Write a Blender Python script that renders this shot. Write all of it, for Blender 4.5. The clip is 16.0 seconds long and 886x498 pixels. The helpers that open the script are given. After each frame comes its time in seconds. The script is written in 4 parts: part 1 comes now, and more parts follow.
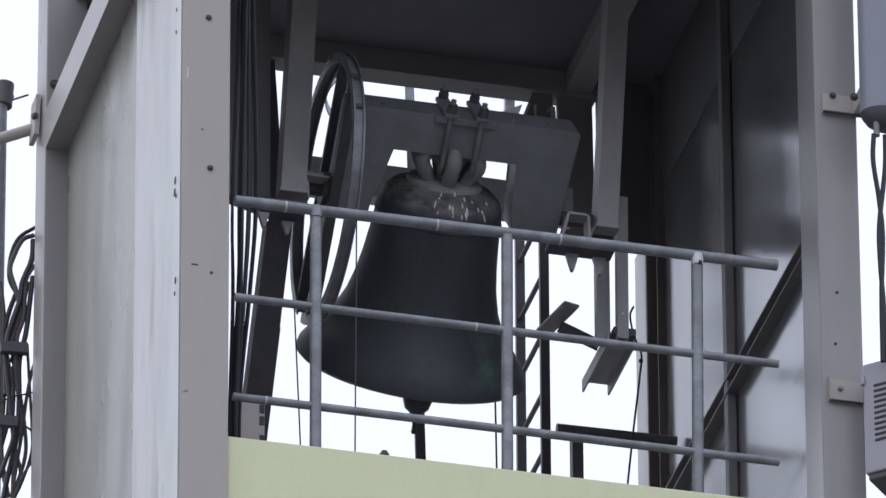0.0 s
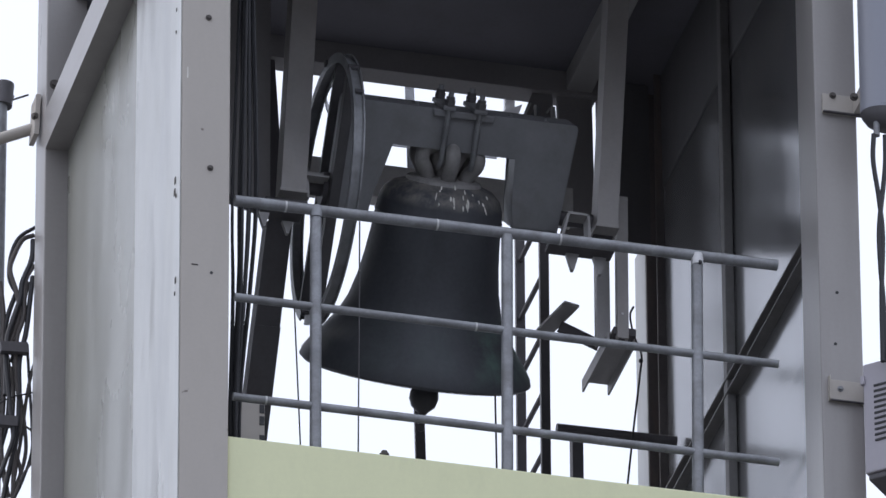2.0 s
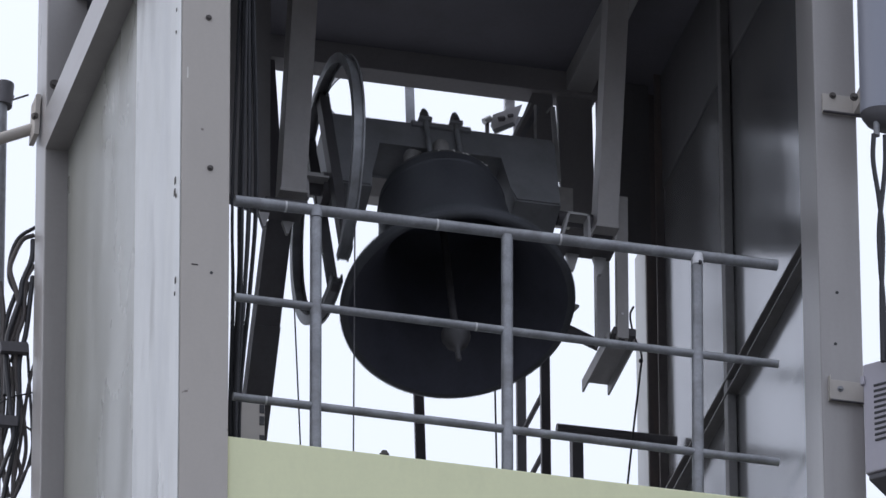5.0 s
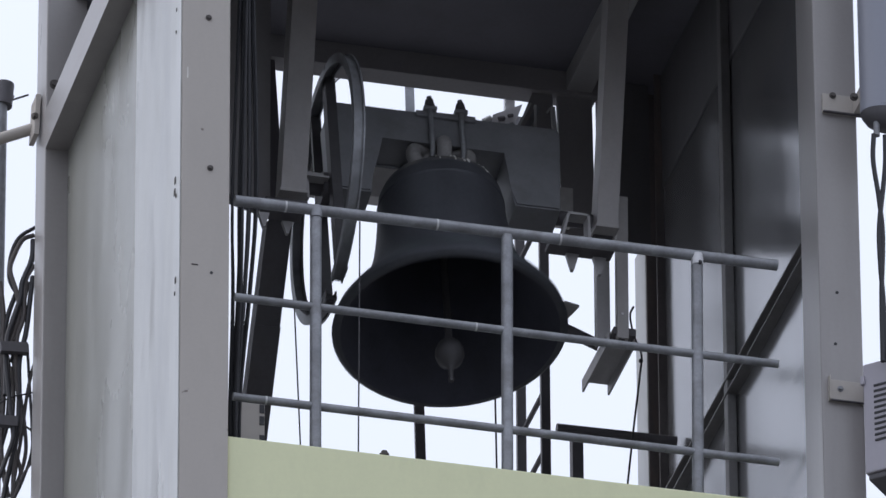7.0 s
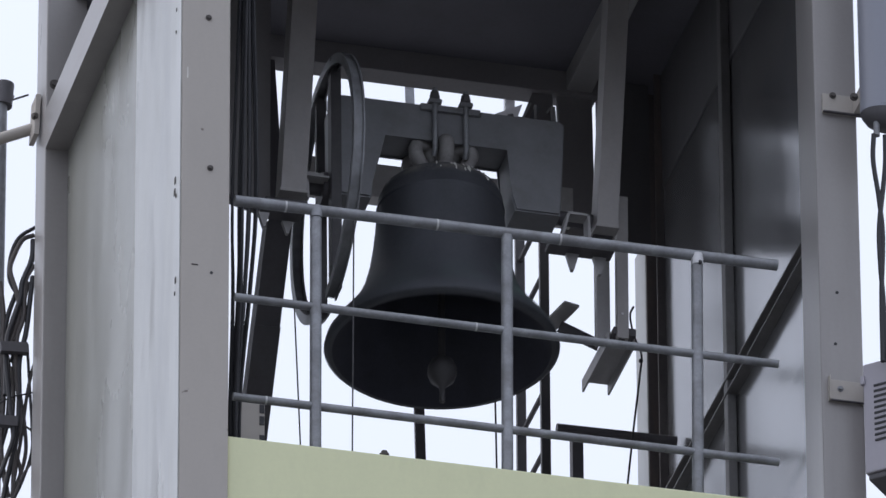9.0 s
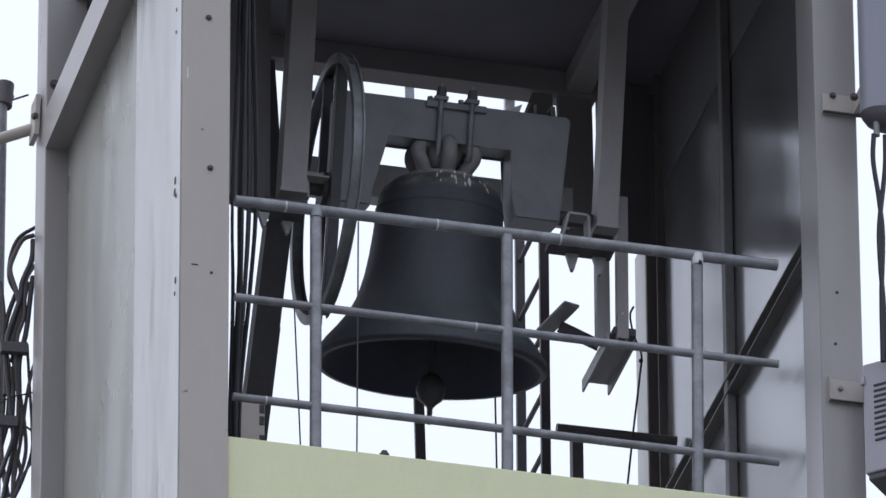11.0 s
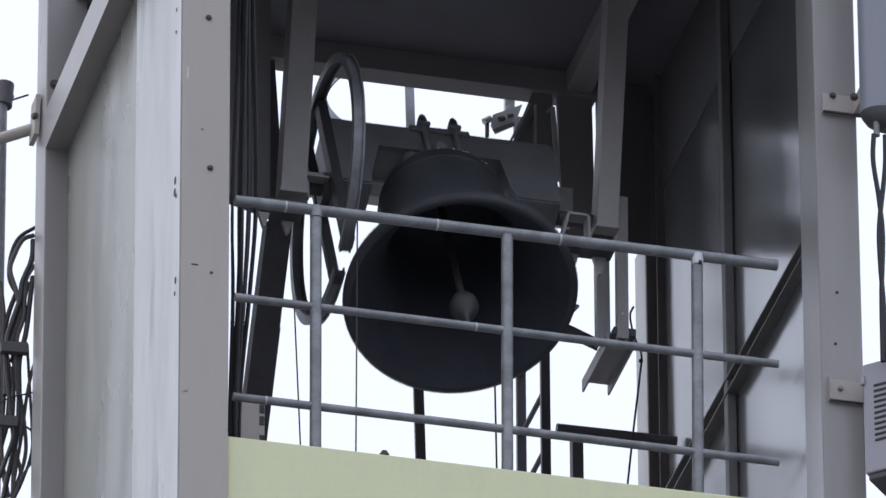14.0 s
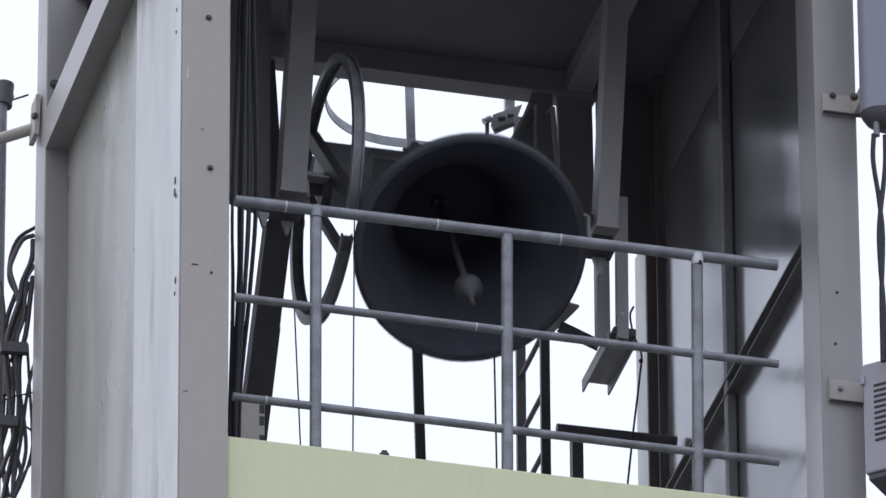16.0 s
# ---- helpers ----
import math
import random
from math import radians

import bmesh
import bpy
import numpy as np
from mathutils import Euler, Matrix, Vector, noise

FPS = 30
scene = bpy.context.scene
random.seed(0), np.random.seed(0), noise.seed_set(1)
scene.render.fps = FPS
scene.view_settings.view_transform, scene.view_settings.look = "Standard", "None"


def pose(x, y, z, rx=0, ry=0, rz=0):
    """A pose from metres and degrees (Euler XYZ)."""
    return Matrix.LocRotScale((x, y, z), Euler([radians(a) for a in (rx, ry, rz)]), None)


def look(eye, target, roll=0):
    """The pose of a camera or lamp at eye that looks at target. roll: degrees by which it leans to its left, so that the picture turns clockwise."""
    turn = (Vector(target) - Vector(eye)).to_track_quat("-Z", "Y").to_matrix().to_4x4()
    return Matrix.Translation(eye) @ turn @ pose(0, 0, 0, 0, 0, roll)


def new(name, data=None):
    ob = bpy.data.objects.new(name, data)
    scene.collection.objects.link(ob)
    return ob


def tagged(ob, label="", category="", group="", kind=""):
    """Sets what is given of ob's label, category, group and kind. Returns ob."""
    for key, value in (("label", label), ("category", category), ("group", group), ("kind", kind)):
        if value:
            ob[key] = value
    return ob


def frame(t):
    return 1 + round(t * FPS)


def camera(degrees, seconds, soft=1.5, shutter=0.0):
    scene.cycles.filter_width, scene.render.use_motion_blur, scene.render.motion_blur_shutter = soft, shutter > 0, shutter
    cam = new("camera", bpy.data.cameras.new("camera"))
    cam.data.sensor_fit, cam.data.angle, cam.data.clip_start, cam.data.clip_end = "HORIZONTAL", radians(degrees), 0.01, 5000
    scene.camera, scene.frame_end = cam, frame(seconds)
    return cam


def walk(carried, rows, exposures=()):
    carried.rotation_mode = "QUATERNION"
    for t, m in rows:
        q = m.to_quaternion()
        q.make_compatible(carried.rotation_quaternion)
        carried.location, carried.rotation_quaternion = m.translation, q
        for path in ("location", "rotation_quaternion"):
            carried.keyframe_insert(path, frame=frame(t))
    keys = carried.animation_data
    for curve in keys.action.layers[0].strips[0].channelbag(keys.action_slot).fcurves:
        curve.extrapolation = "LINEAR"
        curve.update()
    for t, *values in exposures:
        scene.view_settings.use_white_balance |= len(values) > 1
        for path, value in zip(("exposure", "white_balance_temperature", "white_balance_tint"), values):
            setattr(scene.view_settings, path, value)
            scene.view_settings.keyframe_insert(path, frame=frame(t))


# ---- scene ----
# camera: long lens from the street, standing still
cam = camera(4.489, 16.0, soft=1.5, shutter=0.15)
EYE, AIM = (-10.366, -39.699, -24.169), (-0.253, 0.100, -0.058)
STAND = look(EYE, AIM, -0.31)
walk(cam, [(0.0, STAND), (16.0, STAND)], exposures=[(0.0, 0.3), (1.0, 0.11), (2.0, 0.29), (3.0, 0.13), (3.6, 0.25), (5.0, 0.19), (6.5, 0.19), (7.0, 0.13), (8.0, 0.25), (9.0, 0.13), (10.5, 0.2), (12.0, 0.24), (12.5, 0.15), (14.0, 0.27), (14.5, 0.13), (15.5, 0.24), (16.0, 0.29)])

# bright overcast sky and a soft sun
world = bpy.data.worlds.new("sky")
scene.world = world
world.use_nodes = True
wn = world.node_tree.nodes
sky = wn.new("ShaderNodeTexSky")
sky.sky_type = "NISHITA"
sky.sun_disc = False
sky.sun_elevation, sky.sun_rotation = radians(52), radians(292)
sky.air_density, sky.dust_density, sky.ozone_density = 1.0, 6.0, 1.0
wash = wn.new("ShaderNodeMix")
wash.data_type = "RGBA"
wash.inputs[0].default_value = 0.85
wash.inputs[7].default_value = (8.95, 9.6, 11.45, 1)
world.node_tree.links.new(sky.outputs[0], wash.inputs[6])
# an overcast sky is brighter overhead than at the horizon
wc = wn.new("ShaderNodeTexCoord")
ws = wn.new("ShaderNodeSeparateXYZ")
lift = wn.new("ShaderNodeMapRange")
lift.inputs[3].default_value, lift.inputs[4].default_value = 0.72, 1.28
grade = wn.new("ShaderNodeMix")
grade.data_type, grade.blend_type = "RGBA", "MULTIPLY"
grade.inputs[0].default_value = 1.0
world.node_tree.links.new(wc.outputs["Generated"], ws.inputs[0])
world.node_tree.links.new(ws.outputs[2], lift.inputs[0])
world.node_tree.links.new(wash.outputs[2], grade.inputs[6])
world.node_tree.links.new(lift.outputs[0], grade.inputs[7])
world.node_tree.links.new(grade.outputs[2], wn["Background"].inputs[0])
wn["Background"].inputs[1].default_value = 0.100
sun_data = bpy.data.lights.new("sun", "SUN")
sun_data.energy, sun_data.angle, sun_data.color = 0.45, radians(35), (1.0, 0.97, 0.94)
sun = new("sun", sun_data)
sun.matrix_world = look((-30, 12, 42), (0, 0, 0))


# ---------------------------------------------------------------- materials
def material(name, base, rough=0.6, metal=0.0, vary=0.12, scale=3.0, grain=60.0, bump=0.15, stain_sheen=None, amount=0.35,
             stretch=(1, 1, 1), stain_sheen_scale=2.0, cut=(0.5, 0.72), spec=0.5, spots=None):
    """Painted or bare surface: broad tone changes, fine grain, and stains or painted sheen of a second colour."""
    m = bpy.data.materials.new(name)
    m.use_nodes = True
    n, link = m.node_tree.nodes, m.node_tree.links.new
    b = n["Principled BSDF"]
    co = n.new("ShaderNodeTexCoord")
    mp = n.new("ShaderNodeMapping")
    mp.inputs["Scale"].default_value = stretch
    link(co.outputs["Object"], mp.inputs[0])
    broad = n.new("ShaderNodeTexNoise")
    broad.inputs["Scale"].default_value, broad.inputs["Detail"].default_value = scale, 6
    fine = n.new("ShaderNodeTexNoise")
    fine.inputs["Scale"].default_value, fine.inputs["Detail"].default_value = grain, 4
    link(mp.outputs[0], broad.inputs[0])
    link(co.outputs["Object"], fine.inputs[0])
    add = n.new("ShaderNodeMath")
    add.operation = "MULTIPLY_ADD"
    add.inputs[1].default_value = 0.3
    link(fine.outputs[0], add.inputs[0])
    link(broad.outputs[0], add.inputs[2])
    ramp = n.new("ShaderNodeValToRGB")
    lo, hi = ramp.color_ramp.elements
    lo.position, hi.position = 0.4, 0.9
    lo.color = (*[c * (1 - vary) for c in base], 1)
    hi.color = (*[min(1, c * (1 + vary)) for c in base], 1)
    link(add.outputs[0], ramp.inputs[0])
    colour = ramp.outputs[0]
    if stain_sheen:
        st = n.new("ShaderNodeTexNoise")
        st.inputs["Scale"].default_value, st.inputs["Detail"].default_value, st.inputs["Roughness"].default_value = stain_sheen_scale, 8, 0.65
        link(mp.outputs[0], st.inputs[0])
        edge = n.new("ShaderNodeMapRange")
        edge.inputs[1].default_value, edge.inputs[2].default_value = cut
        edge.inputs[4].default_value = amount
        link(st.outputs[0], edge.inputs[0])
        mix = n.new("ShaderNodeMix")
        mix.data_type = "RGBA"
        mix.inputs[7].default_value = (*stain_sheen, 1)
        link(edge.outputs[0], mix.inputs[0])
        link(colour, mix.inputs[6])
        colour = mix.outputs[2]
    if spots:
        sp = n.new("ShaderNodeTexNoise")
        sp.inputs["Scale"].default_value, sp.inputs["Detail"].default_value = spots[0], 3
        link(co.outputs["Object"], sp.inputs[0])
        lim = n.new("ShaderNodeMapRange")
        lim.inputs[1].default_value, lim.inputs[2].default_value = spots[1], spots[1] + 0.03
        lim.inputs[4].default_value = 0.8
        link(sp.outputs[0], lim.inputs[0])
        chip = n.new("ShaderNodeMix")
        chip.data_type = "RGBA"
        chip.inputs[7].default_value = (*spots[2], 1)
        link(lim.outputs[0], chip.inputs[0])
        link(colour, chip.inputs[6])
        colour = chip.outputs[2]
    link(colour, b.inputs["Base Color"])
    rr = n.new("ShaderNodeMapRange")
    rr.inputs[3].default_value, rr.inputs[4].default_value = max(0.05, rough - 0.1), min(1, rough + 0.1)
    link(broad.outputs[0], rr.inputs[0])
    link(rr.outputs[0], b.inputs["Roughness"])
    b.inputs["Metallic"].default_value = metal
    b.inputs["Specular IOR Level"].default_value = spec
    bm = n.new("ShaderNodeBump")
    bm.inputs["Strength"].default_value, bm.inputs["Distance"].default_value = bump, 0.004
    link(add.outputs[0], bm.inputs["Height"])
    link(bm.outputs[0], b.inputs["Normal"])
    return m


PAINT = material("grey_paint", (0.448, 0.412, 0.373), 0.55, vary=0.06, scale=2, stain_sheen=(0.30, 0.28, 0.25), amount=0.3, stretch=(3, 3, 0.6), spots=(16, 0.745, (0.10, 0.08, 0.07)))
PAINT_DARKER = material("darker_grey_paint", (0.315, 0.298, 0.288), 0.32, vary=0.08, scale=2, stain_sheen=(0.40, 0.38, 0.37), amount=0.5, stretch=(3, 3, 0.4), stain_sheen_scale=1.2)
# sky reflection on the left-facing sheets is put into this pale base colour
PANEL_GLARE = material("sky_glare_sheet", (0.472, 0.48, 0.468), 0.3, vary=0.07, scale=1.6, stain_sheen=(0.36, 0.37, 0.39), amount=0.6, stretch=(1.5, 1.5, 0.4), bump=0.05, stain_sheen_scale=1.5)
WALL_WHITE = material("glossy_lining", (0.29, 0.29, 0.30), 0.18, metal=0.5, vary=0.10, scale=1.3, stain_sheen=(0.20, 0.20, 0.20), amount=0.5, stretch=(1.5, 1.5, 0.5), bump=0.04, stain_sheen_scale=1.8, cut=(0.5, 0.8), spec=0.9)
# the paler second colour paints soft sky reflections onto the greenish sheet
PANEL_GREEN = material("greenish_sheet", (0.248, 0.247, 0.214), 0.28, vary=0.08, scale=1.5, stain_sheen=(0.325, 0.325, 0.30), amount=0.65, stretch=(0.8, 0.8, 0.45), bump=0.05, stain_sheen_scale=1.3, cut=(0.42, 0.66))


def wavy(m, scale, strength):
    """Thin sheet metal is never quite flat: broad dents bend its reflections."""
    n, link = m.node_tree.nodes, m.node_tree.links.new
    co = n.new("ShaderNodeTexCoord")
    mp = n.new("ShaderNodeMapping")
    mp.inputs["Scale"].default_value = (1, 1, 0.35)
    mp.inputs["Rotation"].default_value = (radians(14), 0, 0)
    no = n.new("ShaderNodeTexNoise")
    no.inputs["Scale"].default_value, no.inputs["Detail"].default_value = scale, 1.5
    dent = n.new("ShaderNodeBump")
    dent.inputs["Strength"].default_value, dent.inputs["Distance"].default_value = strength, 0.06
    link(co.outputs["Object"], mp.inputs[0])
    link(mp.outputs[0], no.inputs[0])
    link(no.outputs[0], dent.inputs["Height"])
    old = n["Principled BSDF"].inputs["Normal"]
    if old.links:
        link(dent.outputs[0], old.links[0].from_node.inputs["Normal"])
    else:
        link(dent.outputs[0], old)


def smear(m, y0, y1, z, half, depth):
    """A wiped smear of dark dirt on a side wall, from y0 to y1 at height z."""
    n, link = m.node_tree.nodes, m.node_tree.links.new
    b = n["Principled BSDF"]
    co = n.new("ShaderNodeTexCoord")
    xyz = n.new("ShaderNodeSeparateXYZ")
    no = n.new("ShaderNodeTexNoise")
    no.inputs["Scale"].default_value, no.inputs["Detail"].default_value = 9, 5
    link(co.outputs["Object"], xyz.inputs[0])
    link(co.outputs["Object"], no.inputs[0])
    last = no.outputs[0]
    for axis, c, d in ((1, (y0 + y1) / 2, (y1 - y0) / 2), (2, z, half)):
        off = n.new("ShaderNodeMath")
        off.operation = "SUBTRACT"
        off.inputs[1].default_value = c
        link(xyz.outputs[axis], off.inputs[0])
        size = n.new("ShaderNodeMath")
        size.operation = "ABSOLUTE"
        link(off.outputs[0], size.inputs[0])
        fade = n.new("ShaderNodeMapRange")
        fade.interpolation_type = "SMOOTHSTEP"
        fade.inputs[1].default_value, fade.inputs[2].default_value = 0.0, d
        fade.inputs[3].default_value, fade.inputs[4].default_value = 1.0, 0.0
        link(size.outputs[0], fade.inputs[0])
        mul = n.new("ShaderNodeMath")
        mul.operation = "MULTIPLY"
        link(last, mul.inputs[0])
        link(fade.outputs[0], mul.inputs[1])
        last = mul.outputs[0]
    gain = n.new("ShaderNodeMath")
    gain.operation, gain.use_clamp = "MULTIPLY", True
    gain.inputs[1].default_value = depth
    link(last, gain.inputs[0])
    mix = n.new("ShaderNodeMix")
    mix.data_type = "RGBA"
    mix.inputs[7].default_value = (0.05, 0.048, 0.045, 1)
    link(gain.outputs[0], mix.inputs[0])
    link(b.inputs["Base Color"].links[0].from_socket, mix.inputs[6])
    link(mix.outputs[2], b.inputs["Base Color"])


smear(WALL_WHITE, 0.195 - 0.1, 0.878, -0.633, 0.07, 1.5)
smear(WALL_WHITE, 0.248 - 0.1, 0.805, -0.188, 0.05, 0.9)
wavy(PANEL_GREEN, 1.6, 0.8)
wavy(PANEL_GLARE, 3.0, 0.7)
wavy(WALL_WHITE, 2.0, 0.12)
PARAPET = material("lime_plaster", (0.79, 0.80, 0.515), 0.8, vary=0.05, scale=2, stain_sheen=(0.54, 0.55, 0.37), amount=0.3, stretch=(2, 2, 0.7))
GALV = material("galvanised_pipe", (0.265, 0.272, 0.287), 0.5, 0.35, vary=0.28, scale=9, grain=90, stain_sheen=(0.17, 0.165, 0.165), amount=0.65, stain_sheen_scale=12, cut=(0.46, 0.66))
STEEL = material("frame_steel", (0.38, 0.37, 0.37), 0.55, 0.1, vary=0.12, scale=5, stain_sheen=(0.24, 0.22, 0.21), amount=0.45, stain_sheen_scale=5, stretch=(1, 1, 0.5))
HANGER = material("hanger_steel", (0.43, 0.41, 0.40), 0.5, 0.1, vary=0.12, scale=5, stain_sheen=(0.30, 0.27, 0.25), amount=0.45, stain_sheen_scale=5, stretch=(1, 1, 0.5))
DARK = material("dark_steel", (0.105, 0.10, 0.108), 0.6, 0.1, vary=0.2, scale=5, stain_sheen=(0.05, 0.04, 0.035), amount=0.5, stain_sheen_scale=5)
RUSTY = material("rusty_dark_steel", (0.17, 0.155, 0.155), 0.85, 0.0, vary=0.25, scale=6, stain_sheen=(0.26, 0.20, 0.17), amount=0.6, stain_sheen_scale=7, cut=(0.52, 0.66), stretch=(1, 1, 0.3), spec=0.2)
CROSS = material("cross_beam_paint", (0.62, 0.60, 0.59), 0.6, vary=0.1, scale=4, stain_sheen=(0.34, 0.31, 0.29), amount=0.4, stain_sheen_scale=5)
PALE = material("pale_zinc", (0.62, 0.62, 0.63), 0.45, 0.1, vary=0.1, scale=9, stain_sheen=(0.36, 0.35, 0.35), amount=0.4, stain_sheen_scale=14)
BRACE = material("brace_steel", (0.2, 0.195, 0.195), 0.6, 0.1, vary=0.2, scale=5, stain_sheen=(0.09, 0.08, 0.07), amount=0.5, stain_sheen_scale=5)
YOKE = material("yoke_paint", (0.212, 0.215, 0.228), 0.5, 0.1, vary=0.15, scale=5, stain_sheen=(0.14, 0.13, 0.125), amount=0.4, stain_sheen_scale=8, cut=(0.5, 0.72))
def bell_bronze():
    """Dark bronze with dust on the shoulder and green patina towards the lip."""
    m = material("bell_bronze", (0.078, 0.082, 0.094), 0.6, 0.25, vary=0.3, scale=4, grain=50, bump=0.25, stain_sheen=(0.066, 0.070, 0.078), amount=0.6, stain_sheen_scale=6, cut=(0.5, 0.7), stretch=(1, 1, 0.4))
    n, link = m.node_tree.nodes, m.node_tree.links.new
    b = n["Principled BSDF"]
    colour = b.inputs["Base Color"].links[0].from_socket
    co = n.new("ShaderNodeTexCoord")
    xyz = n.new("ShaderNodeSeparateXYZ")
    link(co.outputs["Object"], xyz.inputs[0])
    for z0, z1, z2, z3, tint, scale, cut, most, flank in ((0.0, 0.035, 0.3, 0.4, (0.27, 0.25, 0.225), 14, (0.40, 0.64), 0.8, 1.0), (-0.74, -0.66, -0.54, -0.42, (0.13, 0.20, 0.175), 6, (0.42, 0.62), 0.85, 0.12)):
        up = n.new("ShaderNodeMapRange")
        up.inputs[1].default_value, up.inputs[2].default_value = z0, z1
        down = n.new("ShaderNodeMapRange")
        down.inputs[1].default_value, down.inputs[2].default_value = z2, z3
        down.inputs[3].default_value, down.inputs[4].default_value = 1, 0
        no = n.new("ShaderNodeTexNoise")
        no.inputs["Scale"].default_value, no.inputs["Detail"].default_value, no.inputs["Roughness"].default_value = scale, 8, 0.7
        link(co.outputs["Object"], no.inputs[0])
        pick = n.new("ShaderNodeMapRange")
        pick.inputs[1].default_value, pick.inputs[2].default_value = cut
        pick.inputs[4].default_value = most
        link(no.outputs[0], pick.inputs[0])
        link(xyz.outputs[2], up.inputs[0])
        link(xyz.outputs[2], down.inputs[0])
        a = n.new("ShaderNodeMath")
        a.operation = "MULTIPLY"
        link(up.outputs[0], a.inputs[0])
        link(down.outputs[0], a.inputs[1])
        c = n.new("ShaderNodeMath")
        c.operation = "MULTIPLY"
        side = n.new("ShaderNodeMapRange")
        side.inputs[1].default_value, side.inputs[2].default_value = 0.10, 0.26
        side.inputs[3].default_value, side.inputs[4].default_value = flank, 1.0
        link(xyz.outputs[0], side.inputs[0])
        d = n.new("ShaderNodeMath")
        d.operation = "MULTIPLY"
        link(a.outputs[0], d.inputs[0])
        link(side.outputs[0], d.inputs[1])
        link(d.outputs[0], c.inputs[0])
        link(pick.outputs[0], c.inputs[1])
        mix = n.new("ShaderNodeMix")
        mix.data_type = "RGBA"
        mix.inputs[7].default_value = (*tint, 1)
        link(c.outputs[0], mix.inputs[0])
        link(colour, mix.inputs[6])
        colour = mix.outputs[2]
    link(colour, b.inputs["Base Color"])
    return m


BRONZE = bell_bronze()
INSIDE = material("bell_inside_bronze", (0.062, 0.064, 0.083), 0.8, 0.0, vary=0.2, scale=6, stain_sheen=(0.060, 0.06, 0.068), amount=0.4, spec=0.3)
CROWN = material("crown_bronze", (0.31, 0.30, 0.295), 0.65, 0.1, vary=0.25, scale=10, stain_sheen=(0.12, 0.12, 0.12), amount=0.5, stain_sheen_scale=12)
IRON = material("clapper_iron", (0.088, 0.085, 0.09), 0.6, 0.2, vary=0.2, scale=12)
WELD = material("weld_zinc", (0.55, 0.55, 0.55), 0.5, vary=0.1, scale=30)
WORN = material("worn_cable_sheath", (0.085, 0.075, 0.072), 0.65, vary=0.3, scale=6, bump=0.05)
RUBBER = material("cable_sheath", (0.018, 0.018, 0.022), 0.5, vary=0.3, scale=4, bump=0.05)
LINING = material("lining_sheet", (0.275, 0.263, 0.267), 0.7, vary=0.15, scale=1.5, stain_sheen=(0.2, 0.19, 0.18), amount=0.5, stretch=(1, 1, 0.3))
# darker copy of lining_sheet: shade at the upper wall and back put into colour
SHEET_SHADED = material("shaded_sheet", (0.15, 0.145, 0.152), 0.7, vary=0.15, scale=1.5, stain_sheen=(0.10, 0.095, 0.09), amount=0.5, stretch=(1, 1, 0.3))
CEIL = material("ceiling_sheet", (0.165, 0.16, 0.184), 0.7, vary=0.12, scale=1.5, stain_sheen=(0.09, 0.085, 0.08), amount=0.4)
PLASTIC = material("antenna_shell", (0.26, 0.27, 0.315), 0.4, vary=0.04, scale=2, stain_sheen=(0.20, 0.21, 0.24), amount=0.4, stretch=(2, 2, 0.3))
CASE = material("case_paint", (0.38, 0.36, 0.40), 0.5, vary=0.05, scale=4, stain_sheen=(0.30, 0.28, 0.28), amount=0.3)
BOLT = material("rusty_bolt", (0.10, 0.09, 0.085), 0.7, 0.4, vary=0.3, scale=20)
LIME = material("lime_streak", (0.75, 0.74, 0.70), 0.9, vary=0.1, scale=30)
CONCRETE = material("concrete", (0.33, 0.32, 0.30), 0.85, vary=0.12, scale=1.2, grain=25, stain_sheen=(0.22, 0.21, 0.20), amount=0.5)
FLOOR = material("stained_floor", (0.30, 0.295, 0.285), 0.9, vary=0.2, scale=2, stain_sheen=(0.10, 0.10, 0.10), amount=0.5)
GROUND = material("paving", (0.125, 0.125, 0.123), 0.9, vary=0.25, scale=0.15, grain=3)


# ---------------------------------------------------------------- building helpers
def part(name, bm, mat, parent=None, label="", smooth=False):
    me = bpy.data.meshes.new(name)
    bmesh.ops.recalc_face_normals(bm, faces=bm.faces)
    for f in bm.faces:
        f.smooth = smooth
    bm.to_mesh(me)
    bm.free()
    if smooth:
        me.set_sharp_from_angle(angle=radians(40))
    me.materials.append(mat)
    ob = new(name, me)
    if parent:
        ob.parent = parent
    if label:
        ob["label"] = label
    return ob


def thing(name, label, category, group="", kind=""):
    e = new(name)
    e.empty_display_size = 0.1
    return tagged(e, label, category, group, kind)


def box(lo, hi, bevel=0.004, bm=None):
    bm = bm or bmesh.new()
    c = [(a + b) / 2 for a, b in zip(lo, hi)]
    s = [abs(b - a) for a, b in zip(lo, hi)]
    made = bmesh.ops.create_cube(bm, size=1, matrix=Matrix.Translation(c) @ Matrix.Diagonal((*s, 1)))
    if bevel:
        edges = list({e for v in made["verts"] for e in v.link_edges})
        bmesh.ops.bevel(bm, geom=edges, offset=min(bevel, min(s) * 0.3), segments=2, affect="EDGES", profile=0.5)
    return bm


def sweep(a, b, outline, hint=(0, 1, 0), bm=None):
    """A bar from a to b with the outline (points across hint x way, and along hint)."""
    bm = bm or bmesh.new()
    a, b = Vector(a), Vector(b)
    w = (b - a).normalized()
    h = Vector(hint)
    h = (h - w * h.dot(w)).normalized()
    s = w.cross(h)
    r1 = [bm.verts.new(a + s * x + h * y) for x, y in outline]
    r2 = [bm.verts.new(b + s * x + h * y) for x, y in outline]
    k = len(outline)
    for i in range(k):
        bm.faces.new((r1[i], r1[(i + 1) % k], r2[(i + 1) % k], r2[i]))
    bm.faces.new(r1[::-1])
    bm.faces.new(r2)
    return bm


